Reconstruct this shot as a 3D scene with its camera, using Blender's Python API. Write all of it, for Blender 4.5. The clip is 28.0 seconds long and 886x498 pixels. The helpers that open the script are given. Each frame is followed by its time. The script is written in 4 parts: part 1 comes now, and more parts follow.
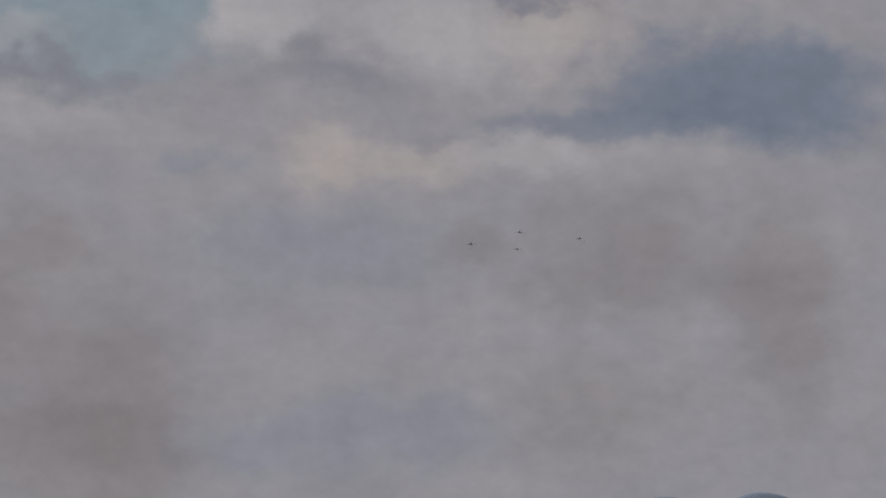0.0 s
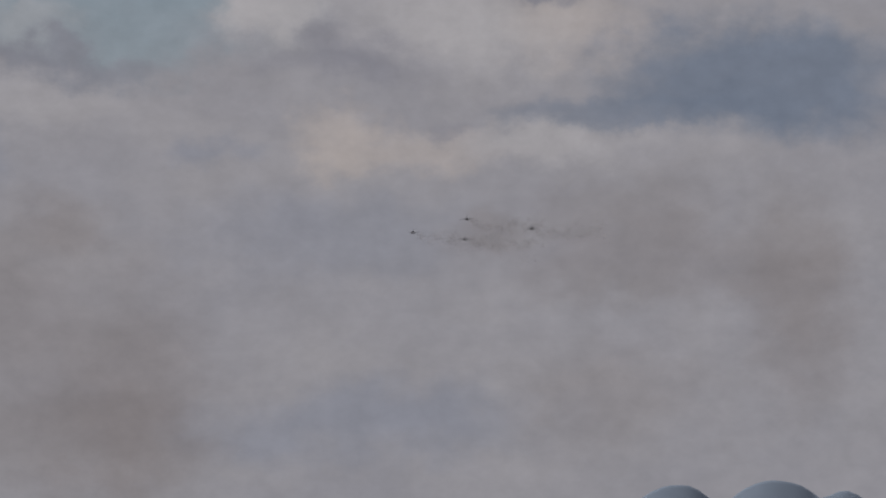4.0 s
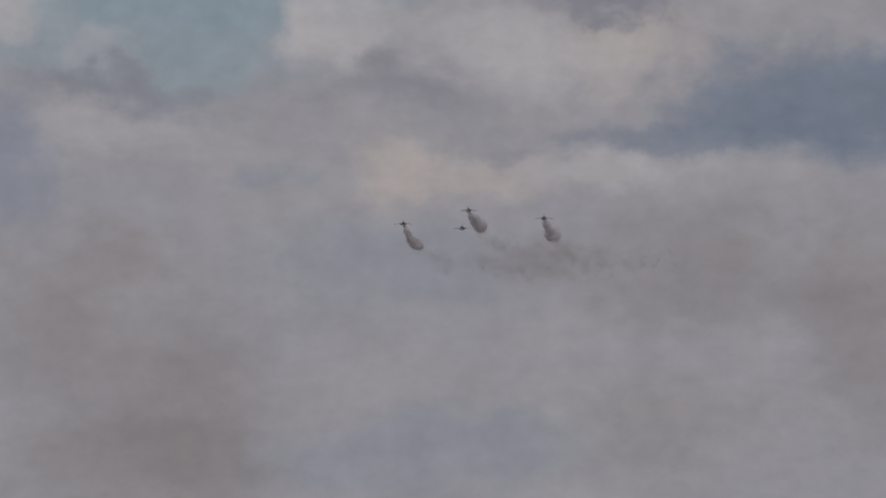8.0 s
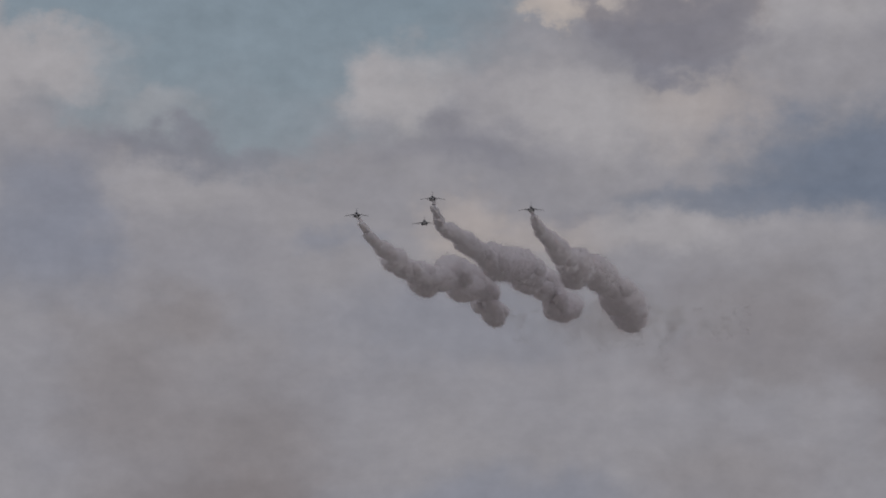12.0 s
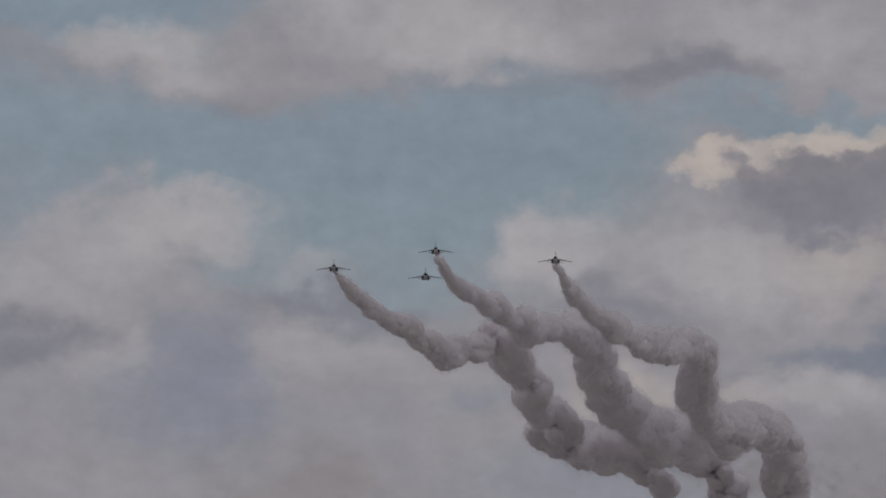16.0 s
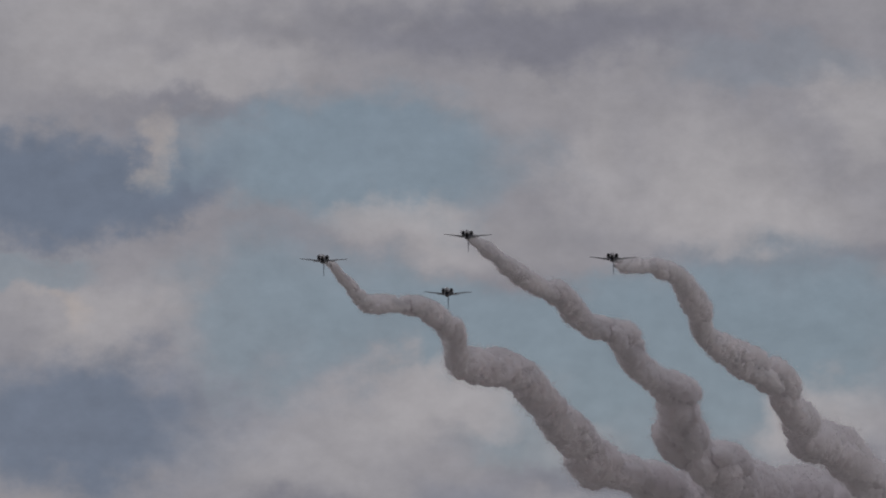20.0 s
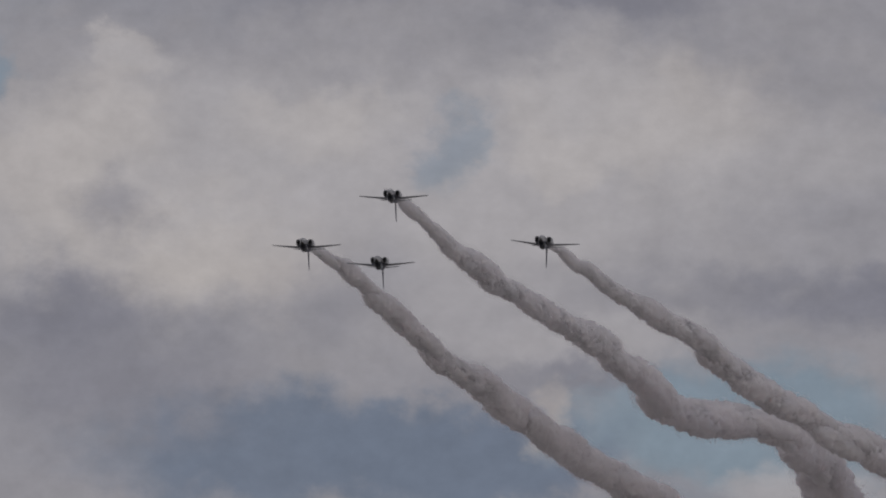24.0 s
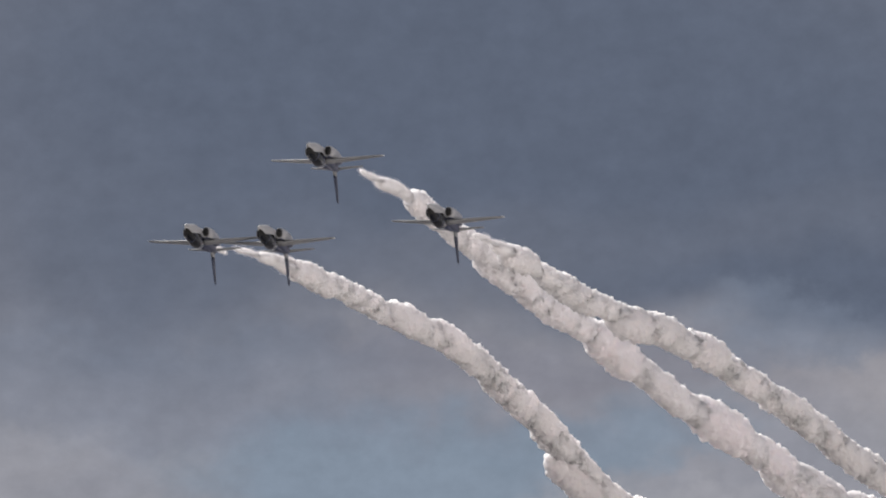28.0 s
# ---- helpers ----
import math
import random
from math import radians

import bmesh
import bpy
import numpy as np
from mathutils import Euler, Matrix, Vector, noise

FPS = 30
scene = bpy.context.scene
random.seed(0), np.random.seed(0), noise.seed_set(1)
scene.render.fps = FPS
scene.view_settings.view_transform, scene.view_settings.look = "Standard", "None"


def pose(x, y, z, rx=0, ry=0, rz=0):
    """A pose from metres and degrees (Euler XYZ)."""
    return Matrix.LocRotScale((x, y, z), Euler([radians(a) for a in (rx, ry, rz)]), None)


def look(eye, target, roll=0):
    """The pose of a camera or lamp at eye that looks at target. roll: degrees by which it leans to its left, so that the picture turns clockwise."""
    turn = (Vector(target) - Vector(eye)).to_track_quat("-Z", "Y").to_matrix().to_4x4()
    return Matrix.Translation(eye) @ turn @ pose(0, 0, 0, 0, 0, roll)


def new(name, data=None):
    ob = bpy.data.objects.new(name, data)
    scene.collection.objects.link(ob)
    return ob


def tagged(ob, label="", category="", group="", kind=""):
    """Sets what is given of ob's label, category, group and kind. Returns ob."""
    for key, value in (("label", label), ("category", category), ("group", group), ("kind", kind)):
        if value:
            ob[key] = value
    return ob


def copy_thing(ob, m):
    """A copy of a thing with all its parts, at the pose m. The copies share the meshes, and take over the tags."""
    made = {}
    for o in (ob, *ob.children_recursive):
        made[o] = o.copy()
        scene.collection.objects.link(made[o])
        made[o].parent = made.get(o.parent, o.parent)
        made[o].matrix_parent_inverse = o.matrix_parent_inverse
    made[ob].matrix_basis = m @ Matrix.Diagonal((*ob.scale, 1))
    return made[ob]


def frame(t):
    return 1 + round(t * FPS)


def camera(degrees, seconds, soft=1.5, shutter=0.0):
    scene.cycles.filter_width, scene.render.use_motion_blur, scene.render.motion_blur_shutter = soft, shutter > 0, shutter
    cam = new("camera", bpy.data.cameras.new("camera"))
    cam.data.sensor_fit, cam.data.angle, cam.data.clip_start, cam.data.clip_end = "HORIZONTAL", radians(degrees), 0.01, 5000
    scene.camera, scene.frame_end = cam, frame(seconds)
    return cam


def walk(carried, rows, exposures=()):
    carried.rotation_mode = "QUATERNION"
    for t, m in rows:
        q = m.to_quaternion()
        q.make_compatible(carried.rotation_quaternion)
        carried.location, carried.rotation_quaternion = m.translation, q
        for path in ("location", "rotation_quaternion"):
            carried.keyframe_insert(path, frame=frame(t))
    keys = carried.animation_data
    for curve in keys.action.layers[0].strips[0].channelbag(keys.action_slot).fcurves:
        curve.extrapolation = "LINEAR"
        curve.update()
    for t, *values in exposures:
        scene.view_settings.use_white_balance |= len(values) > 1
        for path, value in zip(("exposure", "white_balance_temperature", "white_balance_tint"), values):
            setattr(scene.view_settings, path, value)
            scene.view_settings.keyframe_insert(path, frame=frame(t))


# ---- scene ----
# ---------- camera ----------
cam = camera(9.5, 28.0, soft=2.0)
walk(cam, [(t, pose(0, 0, 1.7, 90 + tilt, 0, turn)) for t, turn, tilt in (
    (0, 0.000, 3.581), (0.5, 0.049, 3.544), (1, 0.073, 3.478), (1.5, 0.079, 3.465), (2, 0.085, 3.459), (2.5, 0.091, 3.453),
    (3, 0.097, 3.453), (3.5, 0.110, 3.447), (5.5, 0.426, 3.496), (6, 0.578, 3.508), (6.5, 0.681, 3.563), (7, 0.754, 3.617),
    (7.5, 0.785, 3.702), (8, 0.797, 3.739), (8.5, 0.827, 3.751), (9, 0.827, 3.872), (9.5, 0.840, 3.891), (10, 0.882, 3.897),
    (10.5, 1.071, 3.939), (11, 1.174, 3.963), (11.5, 1.333, 4.103), (12, 1.491, 4.395), (12.5, 1.753, 4.595), (13, 1.991, 4.886),
    (13.5, 2.167, 5.208), (15.5, 2.851, 5.949), (16, 3.119, 6.125), (16.5, 3.413, 6.320), (17, 3.730, 6.666), (17.5, 4.067, 6.951),
    (18, 4.513, 7.121), (18.5, 4.917, 7.285), (19, 5.279, 7.528), (19.5, 5.616, 7.795), (20, 6.002, 8.014), (20.5, 6.395, 8.178),
    (22.5, 8.140, 9.617), (23, 8.806, 10.006), (23.5, 9.571, 10.516), (24, 10.282, 10.910), (24.5, 11.148, 11.512), (25, 12.172, 12.289),
    (25.5, 13.249, 12.993), (26, 14.348, 13.734), (26.5, 15.794, 14.451), (27, 17.107, 15.252), (27.5, 18.361, 15.908), (28, 19.847, 16.461),
)], exposures=((0, 0.7), (26.8, 0.7), (27.5, 0.76), (28, 1.0)))

# ---------- sky, sun ----------
SUN_TURN, SUN_HEIGHT = radians(60), radians(48)      # left of the view's start, above the horizon
sun = new("sun", bpy.data.lights.new("sun", "SUN"))
sun.data.energy, sun.data.angle, sun.data.color = 2.9, radians(0.53), (1.0, 0.955, 0.91)
SUN_WAY = Vector((-math.sin(SUN_TURN) * math.cos(SUN_HEIGHT), math.cos(SUN_TURN) * math.cos(SUN_HEIGHT), math.sin(SUN_HEIGHT)))
sun.matrix_world = look(SUN_WAY * 1000, (0, 0, 0))


def lin(r, g, b):
    """A colour given in 0 to 255 as light."""
    return tuple(((c / 255 + 0.055) / 1.055) ** 2.4 for c in (r, g, b)) + (1,)


# kinds of cloud: light, warm-edged, middle, hazy, slate, storm-dark, old brown smoke, crisp cumulus heads and their shaded sides; "B" is clear blue sky
CLOUD_TONES = {"L": lin(163, 160, 163), "W": lin(173, 163, 158), "C": lin(191, 183, 177), "M": lin(121, 121, 131), "H": lin(128, 131, 143), "S": lin(107, 116, 132), "D": lin(85, 93, 109), "R": lin(117, 109, 108), "K": lin(176, 167, 162), "G": lin(124, 122, 130)}
world = bpy.data.worlds.new("sky")
scene.world = world
world.use_nodes = True
nt = world.node_tree
nt.nodes.clear()


def node(tree, kind, **values):
    n = tree.nodes.new(kind)
    for key, value in values.items():
        if key in n.inputs:
            n.inputs[key].default_value = value
    return n


def arithmetic(tree, operation, a, b=None, c=None):
    n = tree.nodes.new("ShaderNodeMath")
    n.operation = operation
    for slot, value in zip(n.inputs, (a, b, c)):
        if value is None:
            continue
        if isinstance(value, (int, float)):
            slot.default_value = value
        else:
            tree.links.new(value, slot)
    return n.outputs[0]


def colour_mix(tree, amount, a, b, blend="MIX"):
    n = tree.nodes.new("ShaderNodeMix")
    n.data_type, n.blend_type, n.clamp_factor = "RGBA", blend, True
    for slot, value in ((n.inputs[0], amount), (n.inputs[6], a), (n.inputs[7], b)):
        if hasattr(value, "is_linked"):
            tree.links.new(value, slot)
        else:
            slot.default_value = value
    return n.outputs[2]


sky = nt.nodes.new("ShaderNodeTexSky")
sky.sky_type, sky.sun_disc = "NISHITA", False
sky.sun_elevation, sky.sun_rotation = SUN_HEIGHT, -SUN_TURN
place = nt.nodes.new("ShaderNodeTexCoord")
split = nt.nodes.new("ShaderNodeSeparateXYZ")
nt.links.new(place.outputs["Generated"], split.inputs[0])
turn_deg = arithmetic(nt, "MULTIPLY", arithmetic(nt, "ARCTAN2", arithmetic(nt, "MULTIPLY", split.outputs[0], -1.0), split.outputs[1]), 57.29578)
tilt_deg = arithmetic(nt, "MULTIPLY", arithmetic(nt, "ARCSINE", split.outputs[2]), 57.29578)
joined = nt.nodes.new("ShaderNodeCombineXYZ")
nt.links.new(turn_deg, joined.inputs[0]), nt.links.new(tilt_deg, joined.inputs[1])


def sky_noise(scale, detail, rough, stretch=1.0, shift=0.0):
    m = nt.nodes.new("ShaderNodeMapping")
    m.inputs["Scale"].default_value = (scale, scale * stretch, scale)
    m.inputs["Location"].default_value = (shift, shift, shift)
    nt.links.new(joined.outputs[0], m.inputs[0])
    n = node(nt, "ShaderNodeTexNoise", Scale=1.0, Detail=detail, Roughness=rough)
    nt.links.new(m.outputs[0], n.inputs["Vector"])
    return n


# ragged cloud edges: the place is shifted by noise at two scales
shifted = joined.outputs[0]
shifts = []
for scale, amount, detail, shift in ((0.5, 1.5, 3.0, 3.1), (1.7, 0.95, 6.0, 9.7), (6.0, 0.22, 6.0, 5.3)):
    n = sky_noise(scale, detail, 0.58, 1.25, shift)
    centred = nt.nodes.new("ShaderNodeVectorMath")
    centred.operation = "SUBTRACT"
    nt.links.new(n.outputs["Color"], centred.inputs[0])
    centred.inputs[1].default_value = (0.5, 0.5, 0.5)
    added = nt.nodes.new("ShaderNodeVectorMath")
    added.operation = "MULTIPLY_ADD"
    nt.links.new(centred.outputs[0], added.inputs[0])
    added.inputs[1].default_value = (amount, amount * 0.8, 0)
    nt.links.new(shifted, added.inputs[2])
    shifted = added.outputs[0]
    shifts.append(shifted)

clear_sky = colour_mix(nt, 0.55, colour_mix(nt, 1.0, sky.outputs[0], (0.040, 0.0350, 0.0350, 1), "MULTIPLY"), lin(134, 151, 163))
soft_noise = sky_noise(0.45, 5.0, 0.6, 1.7, 20.0)
layer = colour_mix(nt, soft_noise.outputs["Fac"], lin(132, 132, 141), lin(151, 148, 151))


def cloud(kind, turn, tilt, wide, high, amount):
    """One bank of cloud (or a gap in it), in degrees left of the view's start and above the horizon."""
    global layer
    m = nt.nodes.new("ShaderNodeMapping")
    m.vector_type = "TEXTURE"
    m.inputs["Location"].default_value = (turn, tilt, 0)
    m.inputs["Scale"].default_value = (wide, high, 1)
    nt.links.new(shifts[0 if kind == "D" else 1 if kind in "MHR" else 2], m.inputs[0])
    ball = nt.nodes.new("ShaderNodeTexGradient")
    ball.gradient_type = "SPHERICAL"
    nt.links.new(m.outputs[0], ball.inputs[0])
    edge = nt.nodes.new("ShaderNodeMapRange")
    edge.interpolation_type = "SMOOTHSTEP"
    edge.inputs[1].default_value, edge.inputs[2].default_value = 0.0, 0.42 if kind == "K" else 0.6 if kind in "SBG" else 0.85
    edge.inputs[4].default_value = amount
    nt.links.new(ball.outputs["Fac"], edge.inputs[0])
    layer = colour_mix(nt, edge.outputs[0], layer, clear_sky if kind == "B" else CLOUD_TONES[kind])


cloud("B", 3.81, 6.04, 2.52, 0.83, 0.7)
cloud("L", 2.1, 6.05, 0.69, 0.68, 0.7)
cloud("L", 0.09, 5.87, 1.68, 0.76, 0.6)
cloud("W", -1.31, 5.99, 1.3, 0.61, 0.5)
cloud("S", -3.38, 5.37, 2.29, 0.91, 0.9)
cloud("S", -2.04, 5.04, 2.13, 0.34, 0.6)
cloud("M", 1.19, 5.51, 1.45, 0.3, 0.42)
cloud("M", 4.17, 5.5, 1.91, 0.27, 0.36)
cloud("W", 1.31, 4.72, 0.69, 0.46, 0.5)
cloud("W", 0.39, 4.59, 1.52, 0.38, 0.45)
cloud("L", -1.01, 4.65, 1.22, 0.42, 0.7)
cloud("M", 0.15, 4.85, 0.53, 0.17, 0.36)
cloud("L", 4.35, 5.1, 1.22, 0.42, 0.4)
cloud("H", 2.65, 4.65, 0.61, 0.3, 0.6)
cloud("H", 5.38, 4.76, 0.69, 0.99, 0.7)
cloud("H", 1.31, 3.68, 2.13, 0.68, 0.5)
cloud("H", 1.0, 1.56, 2.89, 0.61, 0.7)
cloud("R", 3.49, 2.04, 1.48, 1.87, 0.45)
cloud("R", 4.95, 2.77, 1.19, 1.58, 0.38)
cloud("R", 4.16, 3.68, 0.89, 0.59, 0.38)
cloud("R", 4.03, 1.38, 2.27, 0.89, 0.38)
cloud("R", -1.92, 3.86, 1.29, 0.69, 0.28)
cloud("R", -1.43, 3.2, 0.89, 0.39, 0.24)
cloud("R", -3.61, 3.01, 0.89, 1.48, 0.45)
cloud("R", -0.4, 3.56, 0.89, 0.34, 0.3)
cloud("R", -2.52, 3.37, 1.48, 0.59, 0.3)
cloud("R", -1.61, 1.8, 1.28, 0.89, 0.26)
cloud("B", 3.36, 6.89, 3.67, 1.06, 0.95)
cloud("B", 5.68, 7.24, 2.3, 0.68, 0.8)
cloud("B", 4.21, 6.04, 1.98, 0.46, 0.4)
cloud("W", 0.12, 6.92, 0.69, 0.29, 1.0)
cloud("M", -0.86, 6.71, 0.99, 0.61, 1.0)
cloud("M", -1.22, 6.43, 0.92, 0.23, 0.7)
cloud("W", -1.01, 7.04, 0.34, 0.3, 0.9)
cloud("L", -2.2, 7.18, 1.22, 1.06, 0.8)
cloud("W", -1.47, 7.31, 0.46, 0.46, 0.8)
cloud("W", -1.89, 7.18, 0.31, 0.53, 0.6)
cloud("M", -1.16, 6.89, 0.46, 0.46, 0.5)
cloud("L", 2.05, 6.2, 0.53, 0.53, 0.8)
cloud("L", -0.06, 5.92, 1.76, 0.61, 0.6)
cloud("M", 1.28, 5.65, 1.68, 0.3, 0.42)
cloud("L", 5.61, 6.4, 1.3, 0.53, 0.6)
cloud("M", 4.33, 5.53, 1.53, 0.27, 0.42)
cloud("L", 6.58, 5.12, 0.46, 0.46, 0.6)
cloud("H", 5.85, 4.34, 1.22, 0.99, 0.7)
cloud("L", 6.39, 8.24, 1.0, 0.53, 0.6)
cloud("M", 7.3, 8.05, 1.23, 0.46, 0.4)
cloud("M", 5.16, 7.77, 1.0, 0.38, 0.4)
cloud("L", 2.9, 8.44, 2.0, 0.68, 0.8)
cloud("L", -0.65, 8.42, 2.0, 0.68, 0.7)
cloud("M", 2.1, 7.89, 2.15, 0.3, 0.7)
cloud("M", 0.33, 7.94, 1.23, 0.34, 0.8)
cloud("B", 3.51, 7.16, 3.98, 0.83, 0.9)
cloud("B", -0.65, 7.54, 2.14, 0.34, 0.85)
cloud("B", 6.81, 7.27, 1.99, 0.83, 0.6)
cloud("L", 6.32, 6.36, 1.76, 0.53, 0.7)
cloud("L", 5.65, 6.58, 0.69, 0.3, 0.5)
cloud("L", 4.49, 5.89, 0.84, 0.38, 0.4)
cloud("M", 7.34, 5.09, 1.07, 0.42, 0.8)
cloud("L", 6.73, 4.91, 0.69, 0.46, 0.5)
cloud("H", 5.88, 4.67, 1.29, 0.83, 0.7)
cloud("L", 2.04, 6.31, 0.53, 0.46, 0.6)
cloud("H", 8.14, 6.39, 1.68, 1.29, 0.5)
cloud("L", 6.44, 8.28, 1.3, 0.53, 0.5)
cloud("L", 8.8, 9.89, 1.85, 0.53, 0.7)
cloud("L", 10.09, 10.3, 1.7, 0.68, 0.5)
cloud("M", 5.29, 10.33, 4.78, 0.46, 0.8)
cloud("M", 8.79, 9.44, 1.54, 0.27, 0.7)
cloud("B", 6.89, 8.99, 2.54, 0.91, 0.95)
cloud("B", 7.86, 7.29, 1.53, 1.14, 0.8)
cloud("B", 2.36, 7.4, 1.76, 0.99, 0.85)
cloud("B", 2.52, 9.94, 1.54, 0.46, 0.4)
cloud("S", 10.14, 8.73, 2.3, 0.72, 1.0)
cloud("S", 9.2, 8.66, 1.2, 0.52, 0.75)
cloud("W", 9.25, 9.06, 0.32, 0.34, 0.7)
cloud("L", 6.52, 8.38, 0.92, 0.38, 0.7)
cloud("L", 9.88, 7.27, 1.45, 0.91, 0.8)
cloud("W", 10.18, 7.39, 0.31, 0.38, 0.5)
cloud("S", 9.9, 6.0, 2.5, 0.95, 0.95)
cloud("L", 7.37, 5.95, 1.83, 0.83, 0.55)
cloud("L", 3.14, 8.86, 1.46, 0.91, 0.7)
cloud("L", 1.48, 9.51, 0.54, 0.68, 0.7)
cloud("M", 2.64, 10.01, 1.62, 0.53, 0.35)
cloud("L", 1.7, 6.3, 0.76, 0.53, 0.6)
cloud("L", 9.95, 11.59, 5.89, 1.67, 0.75)
cloud("L", 13.28, 11.07, 0.7, 1.29, 0.6)
cloud("L", 11.62, 12.3, 1.17, 0.46, 0.6)
cloud("M", 11.61, 10.85, 1.55, 1.14, 0.5)
cloud("H", 10.32, 12.07, 0.62, 0.68, 0.5)
cloud("L", 8.95, 12.14, 0.93, 0.68, 0.7)
cloud("L", 9.33, 11.1, 1.47, 0.46, 0.6)
cloud("L", 6.35, 11.88, 2.95, 0.83, 0.5)
cloud("M", 4.89, 10.35, 2.16, 0.46, 0.8)
cloud("H", 4.86, 12.5, 1.01, 0.27, 0.8)
cloud("S", 11.78, 8.73, 3.3, 0.83, 0.95)
cloud("W", 12.07, 7.72, 1.46, 0.42, 0.9)
cloud("M", 12.8, 7.63, 0.54, 0.46, 0.6)
cloud("B", 10.55, 7.88, 1.07, 0.3, 0.6)
cloud("B", 7.85, 8.98, 1.77, 0.61, 0.7)
cloud("L", 4.41, 9.01, 0.61, 0.91, 0.6)
cloud("L", 13.67, 12.96, 0.93, 0.3, 0.4)
cloud("L", 11.3, 11.76, 4.34, 1.52, 0.7)
cloud("L", 11.8, 12.25, 1.79, 0.53, 0.5)
cloud("H", 10.31, 12.07, 0.54, 0.46, 0.5)
cloud("C", 13.76, 12.9, 0.47, 0.42, 0.7)
cloud("C", 14.76, 11.55, 1.16, 1.29, 0.6)
cloud("C", 13.97, 12.17, 1.09, 0.83, 0.55)
cloud("C", 11.67, 12.31, 1.24, 0.53, 0.35)
cloud("C", 8.88, 12.13, 0.85, 0.76, 0.6)
cloud("C", 7.82, 12.36, 1.71, 0.99, 0.45)
cloud("C", 12.96, 11.03, 2.17, 0.99, 0.5)
cloud("L", 7.39, 11.99, 0.93, 0.91, 0.5)
cloud("L", 8.88, 12.25, 1.01, 0.91, 0.7)
cloud("M", 14.0, 9.56, 2.16, 0.99, 0.7)
cloud("L", 13.19, 12.05, 4.35, 1.52, 0.55)
cloud("L", 15.78, 11.06, 2.01, 0.91, 0.5)
cloud("B", 16.61, 13.05, 1.32, 0.68, 0.75)
cloud("B", 15.74, 12.7, 0.86, 0.42, 0.7)
cloud("M", 11.76, 13.87, 1.41, 0.68, 0.7)
cloud("M", 8.33, 13.66, 1.72, 0.46, 0.9)
cloud("L", 13.69, 12.96, 0.7, 0.38, 0.7)
cloud("L", 16.23, 12.08, 1.47, 0.46, 0.6)
cloud("M", 13.87, 11.38, 0.7, 0.46, 0.5)
cloud("M", 14.35, 10.28, 1.47, 0.76, 0.9)
cloud("B", 10.21, 12.05, 0.5, 0.53, 0.45)
cloud("L", 8.53, 12.51, 1.32, 0.99, 0.7)
cloud("L", 10.83, 12.23, 0.47, 0.46, 0.4)
cloud("D", 14.35, 16.11, 8.69, 0.83, 1.0)
cloud("D", 10.16, 15.58, 2.6, 0.99, 0.7)
cloud("M", 18.02, 15.14, 2.36, 0.34, 0.6)
cloud("L", 13.93, 15.01, 2.51, 0.57, 0.5)
cloud("B", 18.44, 14.31, 1.8, 0.46, 0.75)
cloud("B", 17.17, 13.0, 2.18, 0.61, 0.85)
cloud("B", 15.55, 12.71, 0.7, 0.46, 0.7)
cloud("L", 17.06, 13.66, 1.8, 0.38, 0.6)
cloud("L", 16.92, 12.15, 1.32, 0.61, 0.6)
cloud("L", 13.81, 12.89, 0.47, 0.38, 0.6)
cloud("M", 11.37, 14.03, 1.02, 0.68, 0.6)
cloud("D", 17.64, 17.56, 11.94, 2.13, 1.0)
cloud("D", 14.16, 16.09, 2.84, 1.06, 0.5)
cloud("M", 20.47, 15.35, 2.76, 0.46, 0.7)
cloud("B", 20.38, 13.96, 3.29, 1.14, 0.95)
cloud("B", 17.63, 14.53, 1.57, 0.53, 0.5)
cloud("B", 16.88, 12.95, 2.03, 0.46, 0.6)
cloud("L", 13.12, 14.62, 1.73, 1.06, 0.8)
cloud("L", 18.26, 13.62, 1.02, 0.34, 0.5)
cloud("L", 18.38, 12.77, 1.01, 0.3, 0.5)
cloud("M", 20.38, 14.95, 8.64, 0.83, 0.5)
cloud("D", 19.85, 18.77, 15.23, 4.71, 1.0)
cloud("D", 23.54, 16.19, 4.11, 1.75, 0.8)
cloud("S", 19.75, 13.98, 9.39, 1.14, 0.35)
cloud("S", 23.2, 14.92, 4.08, 0.99, 0.45)
cloud("L", 24.06, 14.31, 1.57, 0.46, 0.15)
cloud("D", 15.4, 15.95, 2.3, 0.5, 0.45)
cloud("S", 16.4, 15.35, 1.6, 0.4, 0.35)
cloud("S", 15.9, 15.6, 1.8, 0.5, 0.5)
# the cumulus that towers before the blue gap
for turn, tilt, wide, high, amount in ((0.22, 6.88, 0.34, 0.24, 0.8), (-0.12, 6.98, 0.42, 0.28, 0.85), (-0.55, 7.12, 0.46, 0.32, 0.9), (-1.05, 7.22, 0.5, 0.34, 0.9), (-1.6, 7.26, 0.6, 0.38, 0.8)):
    cloud("K", turn, tilt, wide, high, amount * 0.78)
for turn, tilt, wide, high, amount in ((-0.42, 6.86, 0.55, 0.24, 0.8), (-0.95, 6.98, 0.5, 0.26, 0.85), (-1.5, 6.98, 0.7, 0.34, 0.8), (-1.2, 6.62, 1.0, 0.26, 0.7)):
    cloud("G", turn, tilt, wide, high, amount)
for turn, tilt, wide, high in ((-0.72, 7.2, 0.16, 0.13), (-1.3, 7.27, 0.2, 0.15)):
    cloud("K", turn, tilt, wide, high, 0.7)

